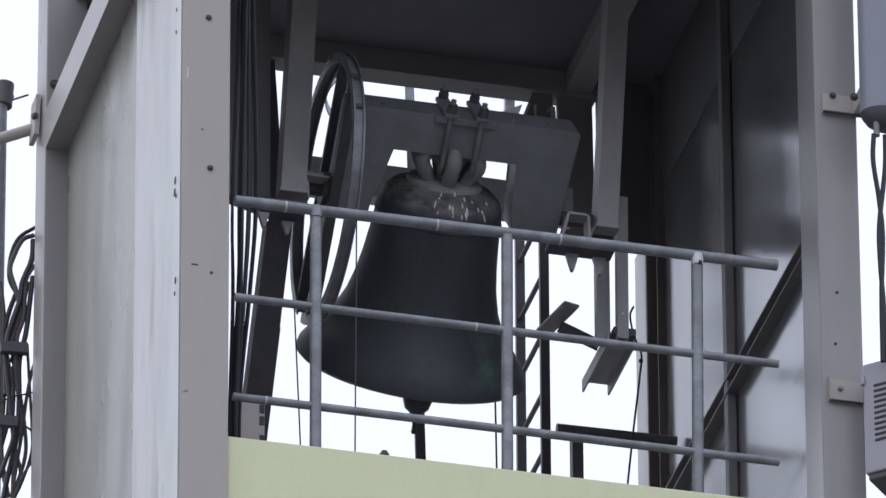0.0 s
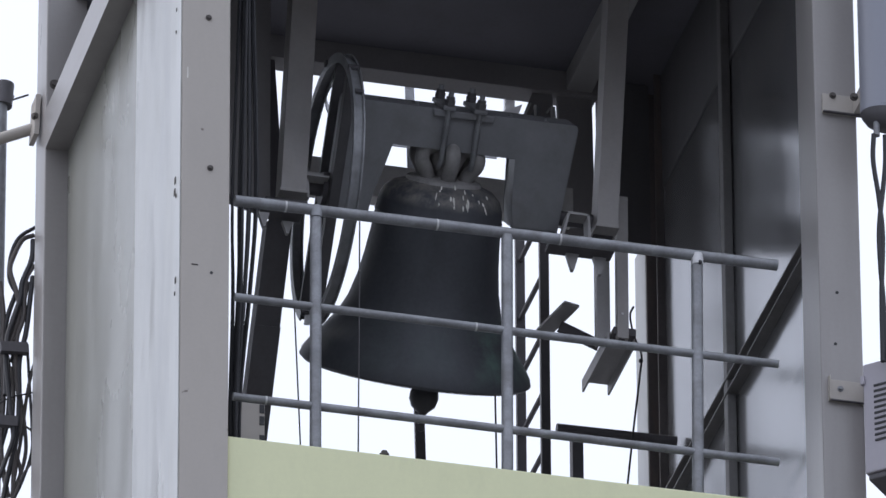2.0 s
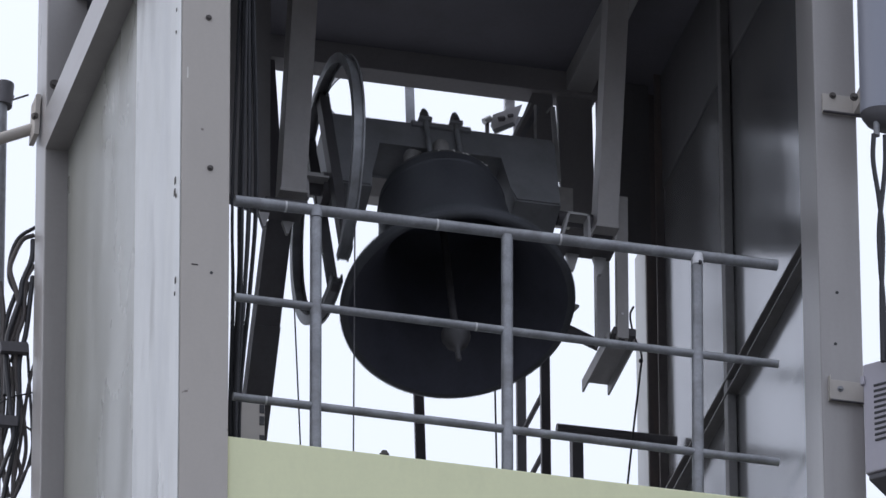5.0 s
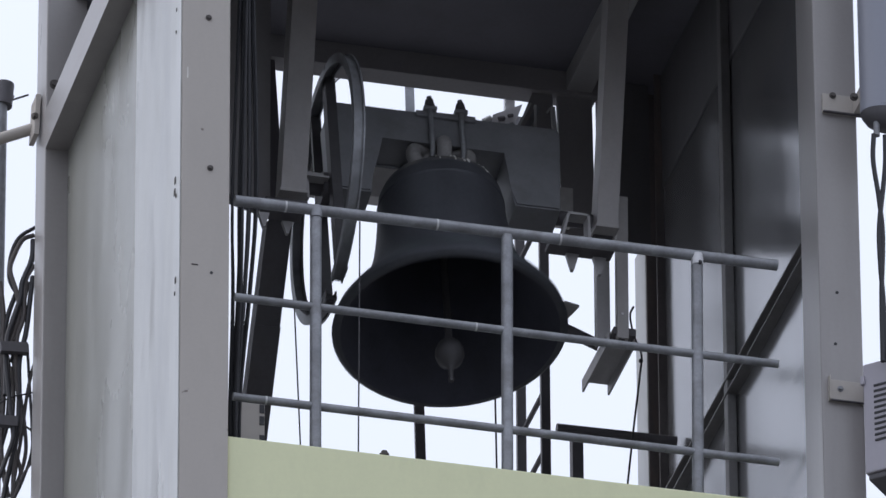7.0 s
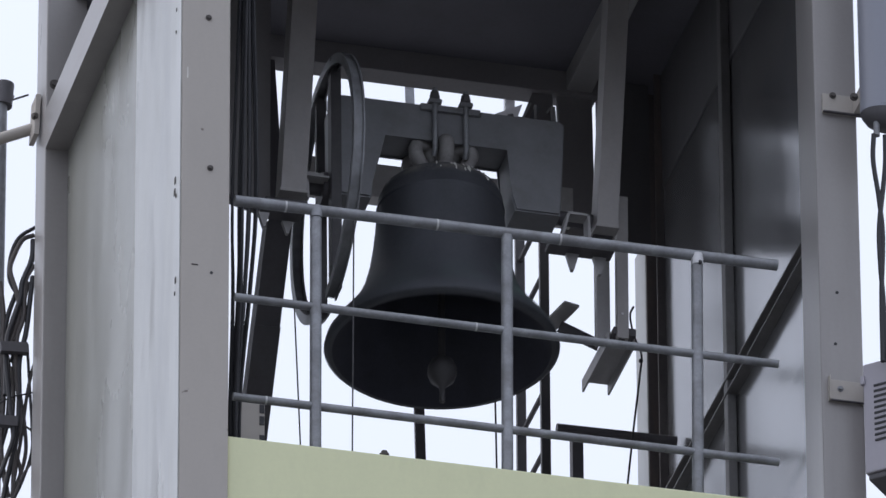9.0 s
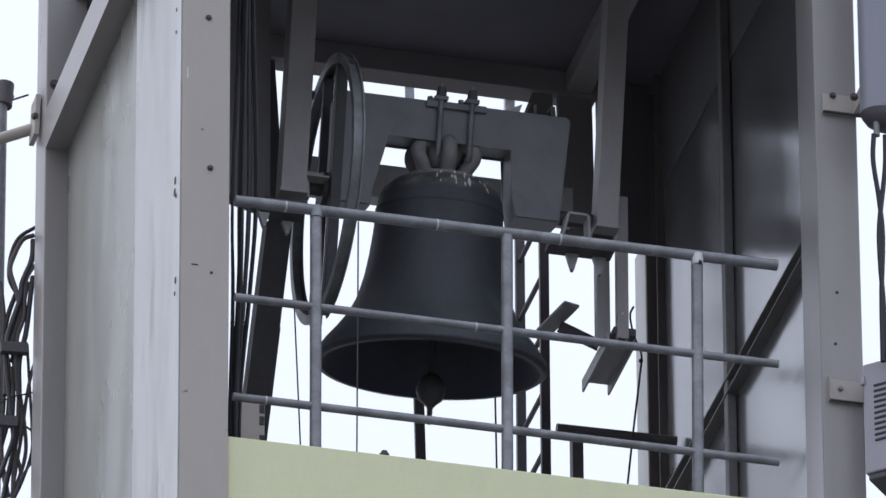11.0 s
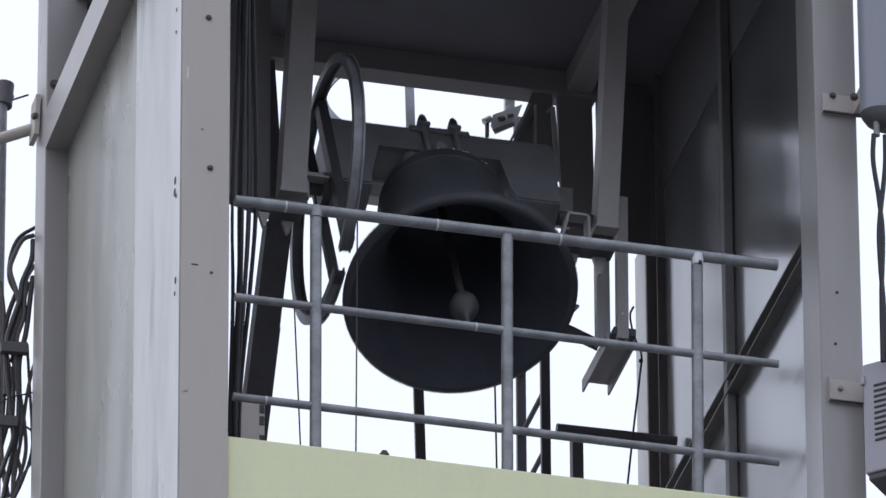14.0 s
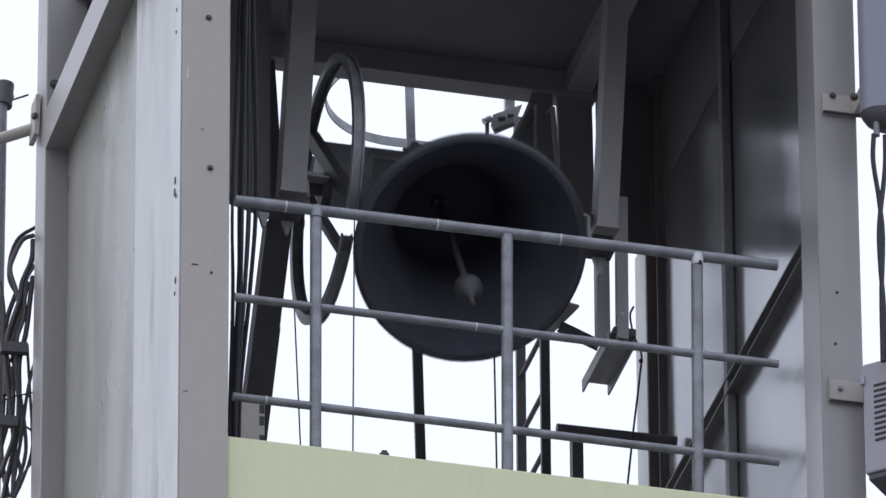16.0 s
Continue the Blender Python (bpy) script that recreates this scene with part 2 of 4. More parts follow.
def rect(w, h):
    return [(-w / 2, -h / 2), (w / 2, -h / 2), (w / 2, h / 2), (-w / 2, h / 2)]


def channel(w, d, t):
    """Web at y = 0, flanges towards +y."""
    return [(-w / 2, 0), (w / 2, 0), (w / 2, d), (w / 2 - t, d), (w / 2 - t, t), (-w / 2 + t, t), (-w / 2 + t, d), (-w / 2, d)]


def angle(w, d, t):
    return [(0, 0), (w, 0), (w, t), (t, t), (t, d), (0, d)]


def tube(points, r, sides=10, bm=None):
    """A round bar along a line of points."""
    bm = bm or bmesh.new()
    pts = [Vector(p) for p in points]
    rings = []
    prev = None
    for i, p in enumerate(pts):
        w = (pts[min(i + 1, len(pts) - 1)] - pts[max(i - 1, 0)]).normalized()
        side = prev if prev else (Vector((0, 0, 1)) if abs(w.z) < 0.9 else Vector((1, 0, 0)))
        side = (side - w * side.dot(w)).normalized()
        prev = side
        other = w.cross(side)
        rings.append([bm.verts.new(p + (side * math.cos(q) + other * math.sin(q)) * r) for q in [math.tau * j / sides for j in range(sides)]])
    for a, b in zip(rings, rings[1:]):
        for j in range(sides):
            bm.faces.new((a[j], a[(j + 1) % sides], b[(j + 1) % sides], b[j]))
    bm.faces.new(rings[0][::-1])
    bm.faces.new(rings[-1])
    return bm


def curve(points, steps=8):
    """Smooth line through a few points."""
    p = [Vector(q) for q in points]
    p = [2 * p[0] - p[1]] + p + [2 * p[-1] - p[-2]]
    out = []
    for i in range(1, len(p) - 2):
        for k in range(steps):
            t = k / steps
            out.append(0.5 * ((2 * p[i]) + (p[i + 1] - p[i - 1]) * t + (2 * p[i - 1] - 5 * p[i] + 4 * p[i + 1] - p[i + 2]) * t * t + (3 * p[i] - p[i - 1] - 3 * p[i + 1] + p[i + 2]) * t ** 3))
    return out + [p[-2]]


def spin(profile, sides=64, bm=None):
    """Turned round the z axis; profile of (radius, z), from one end to the other."""
    bm = bm or bmesh.new()
    rings = []
    for r, z in profile:
        if r < 1e-5:
            rings.append([bm.verts.new((0, 0, z))])
        else:
            rings.append([bm.verts.new((r * math.cos(q), r * math.sin(q), z)) for q in [math.tau * j / sides for j in range(sides)]])
    for a, b in zip(rings, rings[1:]):
        for j in range(sides):
            k = (j + 1) % sides
            f = [a[0]] if len(a) == 1 else [a[j], a[k]]
            f += [b[0]] if len(b) == 1 else [b[k], b[j]]
            bm.faces.new(f)
    return bm


def bolt(at, way, r=0.014, length=0.016, mat=None, parent=None, name="bolt"):
    a = Vector(at)
    w = Vector(way).normalized()
    bm = tube([a - w * 0.004, a + w * length * 0.3], r * 1.5, 12)
    tube([a + w * length * 0.3, a + w * length], r, 6, bm)
    return part(name, bm, mat or BOLT, parent)


def structure(name, bm, mat, label, category, smooth=False):
    return tagged(part(name, bm, mat, None, "", smooth), label, category, "", "structure")


# ---------------------------------------------------------------- ground and tower shell
bm = bmesh.new()
bmesh.ops.create_grid(bm, x_segments=2, y_segments=2, size=3000, matrix=Matrix.Translation((0, 0, -25.8)))
structure("ground", bm, GROUND, "grey paved ground far below the tower", "ground")

XL, XR, YF, YB = -1.431, 1.520, -0.10, 2.86
# tower shaft under the belfry, and its floor slab
structure("wall_shaft", box((XL + 0.02, YF + 0.06, -25.8), (XR - 0.02, YB - 0.02, -1.62), 0.01), CONCRETE, "plain concrete shaft of the tower below the belfry", "wall")
structure("floor", box((XL + 0.1, YF + 0.14, -1.616), (XR - 0.1, YB - 0.1, -1.45), 0.005), FLOOR, "grey concrete floor slab of the belfry", "floor")
structure("wall_parapet", box((-1.222, -0.075, -1.95), (1.325, -0.02, -1.186), 0.006), PARAPET, "pale lime green painted parapet panel below the railing", "parapet")


structure("column_front_left", box((XL, YF, -1.95), (-1.223, 0.08, 3.0), 0.006), PAINT, "grey painted steel corner column with rust spots", "column")
structure("column_front_right", box((1.335, YF, -1.95), (1.520, 0.16, 3.0), 0.006), PAINT_DARKER, "grey painted steel corner column with bracket plates", "column")
structure("column_back_left", box((XL, 2.66, -1.95), (XL + 0.185, YB, 3.0), 0.006), PAINT_DARKER, "grey painted steel back corner column", "column")
structure("column_back_right", sweep((1.52, 2.765, -1.95), (1.52, 2.765, 2.56), [(-a, b) for a, b in channel(0.19, 0.125, 0.012)], (-1, 0, 0)), RUSTY, "dark rust-streaked steel channel at the back corner", "column")

# thin added skin that carries the column side's sky glare as colour
structure("column_side_glare", box((XL - 0.005, YF + 0.004, -1.95), (XL - 0.001, 0.078, 3.0), 0.001), PANEL_GLARE, "thin pale sheet added for the sky glare on the column side", "facing")
# left side: recessed sheets under a projecting beam
structure("wall_left_sheet_front", box((XL + 0.09, 0.08, -1.95), (XL + 0.11, 1.20, 1.90), 0.003), PANEL_GLARE, "weathered sheet metal side panel, pale with painted sky glare", "wall panel")
structure("wall_left_sheet_back", box((XL + 0.105, 1.20, -1.95), (XL + 0.125, 2.66, 1.90), 0.003), PANEL_GREEN, "greenish grey sheet metal side panel", "wall panel")
structure("beam_left", sweep((XL, 0.08, 1.86), (XL, 2.66, 1.86), [(0, -0.10), (0.11, -0.10), (0.11, 0.10), (0, 0.10)], (0, 0, 1)), PAINT_DARKER, "grey painted steel side beam over the panels", "beam")
# right side wall
structure("wall_right", box((1.43, 0.16, -1.95), (1.46, 2.668, 1.96), 0.003), WALL_WHITE, "glossy grey sheet metal side wall with dark smears", "wall")
structure("wall_right_upper", box((1.425, 0.16, 1.964), (1.46, 2.668, 2.555), 0.003), SHEET_SHADED, "upper side wall with shade put into its dark colour", "wall")
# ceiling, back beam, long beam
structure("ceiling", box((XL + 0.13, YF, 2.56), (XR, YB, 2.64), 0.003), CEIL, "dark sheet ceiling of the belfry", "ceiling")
structure("beam_back", box((-1.33, 2.74, 2.442), (1.148, 2.86, 2.56), 0.004), LINING, "dark steel beam over the back opening", "beam")
# unseen panel, its height set by how much daylight enters the belfry
structure("unseen_front_panel", box((-1.223, YF, 1.75), (1.335, 0.05, 2.60), 0.004), PAINT, "unseen grey panel above the front opening, added to limit daylight", "beam")
structure("beam_long", box((1.0, 0.05, 2.46), (1.12, 2.74, 2.56), 0.004), STEEL, "dark steel ceiling beam", "beam")

# railing
rail = thing("railing", "galvanised pipe railing behind the parapet", "railing")
for a, b, r, welds in (((-1.178, 0.0, -0.007), (1.181, 0.0, 0.003), 0.024, (-0.959, -0.304, 0.231)), ((-1.176, 0.0, -0.475), (1.176, 0.0, -0.480), 0.018, (-0.138,)), ((-1.181, 0.0, -0.953), (1.169, 0.0, -0.954), 0.018, (-1.041,))):
    a, b = Vector(a), Vector(b)
    pipe = part("rail", tube([a, b], r, 16), GALV, rail, "", True)
    for x in welds:
        c = a.lerp(b, (x - a.x) / (b.x - a.x))
        part("weld_ring", tube([c - Vector((0.004, 0, 0)), c + Vector((0.004, 0, 0))], r + 0.001, 16), WELD, pipe, "pale weld ring", True)
for x, low, z, capped in ((-0.828, -0.829, -0.016, True), (0.0, -0.009, -0.017, False), (0.829, 0.812, -0.018, True)):
    post = part("post", tube([(x, 0, z), (low, 0, -1.45)], 0.025, 16), GALV, rail, "", True)
    if capped:
        part("post_cap", tube([(x, -0.004, z - 0.03), (x, -0.004, z + 0.022)], 0.0265, 16), PALE if x > 0 else GALV, post, "zinc-patched post cap", True)
bolt((0.834, -0.026, -0.043), (0, -1, 0), 0.007, 0.008, RUBBER, rail)

# added out of view to keep side daylight off the right wall
structure("unseen_left_upper", box((XL + 0.112, 0.08, 1.90), (XL + 0.125, 2.10, 2.60), 0.003), PANEL_GREEN, "unseen greenish grey sheet above the side beam, added to block daylight", "wall panel")
# right wall: upright rib and a level channel
structure("wall_rib", box((1.385, 1.52, -1.95), (1.425, 1.58, 2.56), 0.004), BRACE, "brownish grey steel upright rib on the side wall", "rib")
structure("beam_right", sweep((1.43, 0.16, 0.29), (1.43, 2.62, 0.29), [(-y, x) for x, y in channel(0.08, 0.05, 0.008)], (0, 0, 1)), BRACE, "dark steel channel across the side wall", "beam")
# back infill sheets beside the back opening
structure("wall_back_left", sweep((0.0, 2.77, 0), (0, 2.80, 0), [(-0.594, 1.685), (-0.301, 1.600), (-0.355, 2.45), (-0.599, 2.45)], (0, 0, 1)), DARK, "dark sheet closing the side of the back opening", "wall panel")
structure("wall_back_right", sweep((0.0, 2.77, 0), (0, 2.80, 0), [(1.152, 1.690), (1.395, 1.690), (1.395, 2.556), (1.152, 2.556)], (0, 0, 1)), SHEET_SHADED, "dark sheet closing the side of the back opening", "wall panel")
structure("wall_back_strip", sweep((0.0, 2.77, 0), (0, 2.80, 0), [(0.986, 1.675), (1.137, 1.681), (1.128, 2.45), (0.965, 2.45)], (0, 0, 1)), LINING, "narrow dark sheet beside the back opening", "wall panel")
structure("wall_back_strip_inner", sweep((0.0, 2.77, 0), (0, 2.80, 0), [(0.760, 1.760), (0.971, 1.760), (0.942, 2.44), (0.848, 2.44), (0.757, 2.18)], (0, 0, 1)), LINING, "narrow dark sheet beside the back opening", "wall panel")
structure("wall_partition_left", box((-1.30, 1.445, 0.902), (-0.685, 1.465, 2.56), 0.002), LINING, "dark sheet partition between bell frame and side wall", "wall panel")
structure("beam_cross", box((-0.312, 2.26, 1.478), (0.898, 2.34, 1.650), 0.004), CROSS, "pale grey painted steel cross beam behind the bell", "beam")

# ---------------------------------------------------------------- bell hangers and their brackets


def hanger(bottom, higher, width, depth, label):
    b, h = Vector(bottom), Vector(higher)
    top = b + (h - b) * ((2.559 - b.z) / (h.z - b.z))
    e = thing("bell_hanger", label, "steel hanger", "hangers that carry the bell")
    part("web", sweep(b, top, rect(width, 0.012), (0, 1, 0)), HANGER, e)
    for s in (-1, 1):
        d = Vector((s * (width / 2 - 0.006), depth / 2 + 0.006, 0))
        part("flange", sweep(b + d, top + d, rect(0.012, depth), (0, 1, 0)), HANGER, e)
    part("end_plate", box((b.x - width * 0.56, b.y - 0.012, b.z - 0.012), (b.x + width * 0.56, b.y + depth + 0.03, b.z + 0.004), 0.003), HANGER, e)
    # bearing under the hanger
    part("bearing_housing", sweep((b.x - 0.04, 1.35, 0.928), (b.x + 0.04, 1.35, 0.928), [(0.055 * math.cos(q), 0.055 * math.sin(q)) for q in [math.tau * i / 20 for i in range(20)]], (0, 0, 1)), DARK, e, "round bearing housing", True)
    part("bearing_foot", box((b.x - 0.045, 1.31, 0.840), (b.x + 0.045, 1.42, 0.870), 0.006), DARK, e)
    return e


hanger((-0.628, 1.250, 0.841), (-0.578, 1.250, 1.818), 0.112, 0.10, "grey steel channel hanging from the ceiling beside the wheel")
hanger((0.778, 1.250, 0.858), (0.844, 1.250, 2.023), 0.094, 0.10, "grey steel channel hanging from the ceiling beside the yoke")


def tooth(at, w, h, parent):
    a = Vector(at)
    bm = sweep(a + Vector((0, -0.012, 0)), a + Vector((0, 0.012, 0)), [(-w / 2, 0), (w / 2, 0), (w * 0.1, -h), (-w * 0.1, -h)], (0, 0, 1))
    return part("gusset", bm, STEEL, parent)


shelf_l = thing("bearing_shelf", "dark steel shelf under the wheel-side bearing", "steel bracket", "shelves under the bearings")
part("shelf_plate", box((-0.763, 1.20, 0.747), (-0.575, 1.36, 0.766), 0.004), DARK, shelf_l)
tooth((-0.770, 1.210, 0.682), 0.05, 0.07, shelf_l)
tooth((-0.634, 1.340, 0.730), 0.05, 0.06, shelf_l)
part("angle_bracket", sweep((-0.569, 1.300, 0.921), (-0.470, 1.300, 0.921), angle(0.06, 0.05, 0.008), (0, 0, 1)), STEEL, shelf_l)
part("angle_leg", sweep((-0.561, 1.300, 0.923), (-0.556, 1.300, 0.829), rect(0.012, 0.06), (0, 1, 0)), STEEL, shelf_l)
shelf_r = thing("bearing_shelf", "dark steel shelf under the yoke-side bearing", "steel bracket", "shelves under the bearings")
part("shelf_plate", box((0.513, 1.20, 0.720), (0.807, 1.32, 0.747), 0.004), DARK, shelf_r)
tooth((0.631, 1.300, 0.723), 0.06, 0.085, shelf_r)
tooth((0.753, 1.300, 0.718), 0.06, 0.085, shelf_r)
part("angle_bracket", sweep((0.583, 1.200, 0.851), (0.677, 1.200, 0.850), rect(0.012, 0.07), (0, 1, 0)), STEEL, shelf_r)
part("angle_leg", sweep((0.672, 1.200, 0.855), (0.676, 1.200, 0.730), rect(0.012, 0.07), (0, 1, 0)), STEEL, shelf_r)
part("angle_leg", sweep((0.583, 1.200, 0.848), (0.554, 1.200, 0.727), rect(0.012, 0.07), (0, 1, 0)), STEEL, shelf_r)
# leaning leg, drop posts and the cut channel
leg = thing("leaning_leg", "dark leaning steel leg under the bell frame", "steel leg")
LA, LB = Vector((-0.627, 1.500, 0.849)), Vector((-0.615, 2.050, 0.043))
LB = LA + (LB - LA) * ((-1.45 - LA.z) / (LB.z - LA.z))
part("web", sweep(LA, LB, rect(0.100, 0.012), (0, 1, 0)), DARK, leg)
for s in (-1, 1):
    d = Vector((s * 0.050, 0.045, 0))
    part("flange", sweep(LA + d, LB + d, rect(0.012, 0.09), (0, 1, 0)), DARK, leg)
mid = LA.lerp(LB, 0.38)
part("splice_plate", sweep(mid + (LA - mid) * 0.55, mid, rect(0.116, 0.030), (0, 1, 0)), DARK, leg)
drop = thing("drop_post", "grey steel drop posts with a cut channel at the foot", "steel posts")
part("post", sweep((0.825, 1.500, 0.859), (0.825, 1.500, 0.419), channel(0.058, 0.05, 0.008), (0, 1, 0)), STEEL, drop)
part("post", sweep((0.886, 1.390, 1.103), (0.882, 1.390, 0.388), channel(0.050, 0.04, 0.008), (0, 1, 0)), HANGER, drop)
# pale disc stands in for sky light through a hole
part("sky_dot", tube([(0.879, 1.386, 0.507), (0.879, 1.389, 0.507)], 0.006, 10), PALE, drop, "pale dot painting the sky seen through a post hole")
part("foot_plate", sweep((0.845, 1.460, 0.433), (0.945, 1.460, 0.433), rect(0.10, 0.035), (0, 0, 1)), DARK, drop)
z0 = 0.440
x0 = 0.897
part("cut_channel", sweep((x0 - 0.01, 1.44, z0), (x0 - 0.01, 1.88, z0), channel(0.125, 0.06, 0.009), (0, 0, -1)), STEEL, drop)
part("strut", sweep((0.691, 1.750, 0.621), (0.870, 1.750, 0.548), rect(0.05, 0.02), (0, 1, 0)), DARK, drop)
part("striker_plate", sweep((0.714, 1.620, 0.665), (0.646, 1.850, 0.642), rect(0.075, 0.012), (0, 0, 1)), STEEL, drop)

# ---------------------------------------------------------------- bell
PIVOT = Vector((0.0525, 1.35, 0.9277))
L, BACK = 0.7528, -0.0033
bell = thing("bell", "dark bronze church bell with green patina, swinging on a grey yoke", "bell")
outer = [(0.494, 0.0), (0.511, 0.015), (0.503, 0.045), (0.470, 0.095), (0.425, 0.150), (0.375, 0.220), (0.338, 0.300), (0.312, 0.400), (0.296, 0.500), (0.285, 0.600), (0.278, 0.690), (0.272, 0.755), (0.256, 0.795), (0.220, 0.828), (0.160, 0.850), (0.080, 0.862), (0.0, 0.865)]
inner = [(0.0, 0.80), (0.10, 0.795), (0.19, 0.765), (0.230, 0.720), (0.243, 0.60), (0.257, 0.48), (0.280, 0.36), (0.315, 0.25), (0.365, 0.16), (0.415, 0.085), (0.455, 0.03), (0.475, 0.0)]


def ridged(profile):
    """Adds the raised cast bands round the bell."""
    out = []
    for (r, z), (r2, z2) in zip(profile, profile[1:]):
        out.append((r, z))
        for band in (0.70,):
            if z < band - 0.008 and z2 > band + 0.008:
                f = (band - z) / (z2 - z)
                m = r + (r2 - r) * f
                out += [(m + 0.001, band - 0.008), (m + 0.004, band - 0.004), (m + 0.004, band + 0.004), (m + 0.001, band + 0.008)]
    return out + [profile[-1]]


rnd = random.Random(11)
for name, rows, mat, label in (("bell_body", [inner[-1]] + ridged(outer), BRONZE, "dark bronze with dust and green patina"), ("bell_inside", inner, INSIDE, "plain dark inside of the bell")):
    bm = spin([(r, z - L) for r, z in rows], 96)
    bmesh.ops.translate(bm, verts=bm.verts, vec=(0, BACK, 0))
    part(name, bm, mat, bell, label, True)
for k in range(22):
    q, z = radians(rnd.gauss(-84, 16)), rnd.uniform(0.775, 0.845)
    r = np.interp(z, [0.755, 0.795, 0.828, 0.850], [0.272, 0.256, 0.220, 0.160])
    bm = bmesh.new()
    bmesh.ops.create_icosphere(bm, subdivisions=2, radius=1, matrix=Matrix.Translation((r * math.cos(q), r * math.sin(q) + BACK, z - L)) @ Matrix.Rotation(q, 4, "Z") @ Matrix.Rotation(radians(-35), 4, "Y") @ Matrix.Diagonal((0.004, rnd.uniform(0.0025, 0.005), rnd.uniform(0.006, 0.026), 1)))
    part("dropping", bm, LIME, bell, "pale lime streak", True)
# raised plate and crown of canons
bm = spin([(0.0, 0.80 - L), (0.165, 0.838 - L), (0.168, 0.846 - L), (0.163, 0.860 - L), (0.155, 0.864 - L), (0.08, 0.874 - L), (0.0, 0.875 - L)], 48)
bmesh.ops.translate(bm, verts=bm.verts, vec=(0, BACK, 0))
part("crown_plate", bm, CROWN, bell, "dusty raised plate under the canons", True)
YT = 0.100
for k in range(6):
    q = math.tau * k / 6 + 0.5
    ends = [Vector((r * math.cos(q), r * math.sin(q) + BACK, z)) for r, z in ((0.085, YT - 0.01), (0.110, 0.145), (0.142, 0.195), (0.132, 0.238), (0.070, 0.245), (0.03, 0.16))]
    part("canon", tube(curve(ends, 5), 0.033, 12), CROWN, bell, "", True)
part("crown_stem", tube([(0, BACK, YT), (0, BACK, 0.257)], 0.050, 16), CROWN, bell, "", True)

# yoke: box beam with cheeks that reach down to the pivot line
yc, hw, top, under, foot = 0.020, 0.518, 0.425, 0.255, -0.08
prof = [(-hw, foot), (-0.355, foot), (-0.345, 0.02), (-0.312, 0.15), (-0.298, under), (0.264, under), (0.276, 0.03), (0.290, -0.055), (hw - 0.025, -0.055)]
for s in (1, -1):
    arc = [(s * (hw - 0.022 + 0.022 * math.cos(q)), top - 0.022 + 0.022 * math.sin(q)) for q in [math.pi / 2 * i / 5 for i in range(6)]]
    prof += arc if s == 1 else arc[::-1]
bm = sweep((yc, -0.11, 0), (yc, 0.078, 0), prof, (0, 0, 1))
bmesh.ops.bevel(bm, geom=[e for e in bm.edges if abs(e.verts[0].co.y - e.verts[1].co.y) < 0.01], offset=0.008, segments=2, affect="EDGES")
part("yoke", bm, YOKE, bell, "grey painted steel yoke")
for x in (-0.36, -0.20, 0.22, 0.38):
    bolt((yc + x, -0.05, top), (0, 0, 1), 0.009, 0.010, GALV, bell, "rivet")
for s in (-1, 1):
    part("axle", tube([(yc + s * (hw - 0.01), 0, 0), (yc + s * 0.70, 0, 0)], 0.034, 16), DARK, bell, "", True)
# straps and their studs
for x in (yc - 0.071, yc + 0.068):
    part("strap", box((x - 0.030, -0.145, top + 0.001), (x + 0.030, 0.115, top + 0.022), 0.005), YOKE, bell)
    for y, bend in ((-0.127, 0.022), (0.095, -0.010)):
        rod = part("tie_rod", tube([(x, y, top + 0.082), (x, y, 0.205), (x, y + bend, 0.175)], 0.0125, 12), GALV, bell, "", True)
        part("nut", tube([(x, y, top + 0.022), (x, y, top + 0.046)], 0.023, 6), DARK, rod)
        part("lock_nut", tube([(x, y, top + 0.047), (x, y, top + 0.062)], 0.020, 6), DARK, rod)
part("yoke_pad", box((yc - 0.135, -0.128, top - 0.03), (yc + 0.135, -0.112, top + 0.0005), 0.004), YOKE, bell)


# wheel: channel rim and two bars
WX, WR = -0.505, 0.583
rim = [(0.025, WR + 0.014), (0.025, WR - 0.030), (0.018, WR - 0.030), (0.018, WR - 0.006), (-0.018, WR - 0.006), (-0.018, WR - 0.030), (-0.025, WR - 0.030), (-0.025, WR + 0.014), (-0.017, WR + 0.014), (-0.017, WR + 0.002), (0.017, WR + 0.002), (0.017, WR + 0.014)]
bm = bmesh.new()
rings = [[bm.verts.new((WX + x, r * math.cos(q), r * math.sin(q))) for x, r in rim] for q in [math.tau * i / 72 for i in range(72)]]
for i in [i for i in range(72) if i not in (53, 54)]:
    a, b = rings[i], rings[(i + 1) % 72]
    for j in range(len(rim)):
        k = (j + 1) % len(rim)
        bm.faces.new((a[j], a[k], b[k], b[j]))
wheel = part("wheel_rim", bm, GALV, bell, "thin grey steel wheel rim", True)
for y0, y1, x0, x1 in ((-0.118, -0.054, -0.010, 0.036), (0.128, 0.158, -0.016, 0.030)):
    h = math.sqrt(WR ** 2 - max(abs(y0), abs(y1)) ** 2) - 0.006
    part("wheel_bar", box((WX + x0, y0, -h), (WX + x1, y1, h), 0.003), IRON, wheel, "dark flat bar across the wheel")
part("wheel_hub", tube([(WX - 0.03, 0, 0), (WX + 0.03, 0, 0)], 0.075, 20), DARK, wheel, "", True)

part("rope_lug", box((WX - 0.019, 0.072, -WR - 0.008), (WX + 0.019, 0.118, -WR + 0.030), 0.006), DARK, wheel)
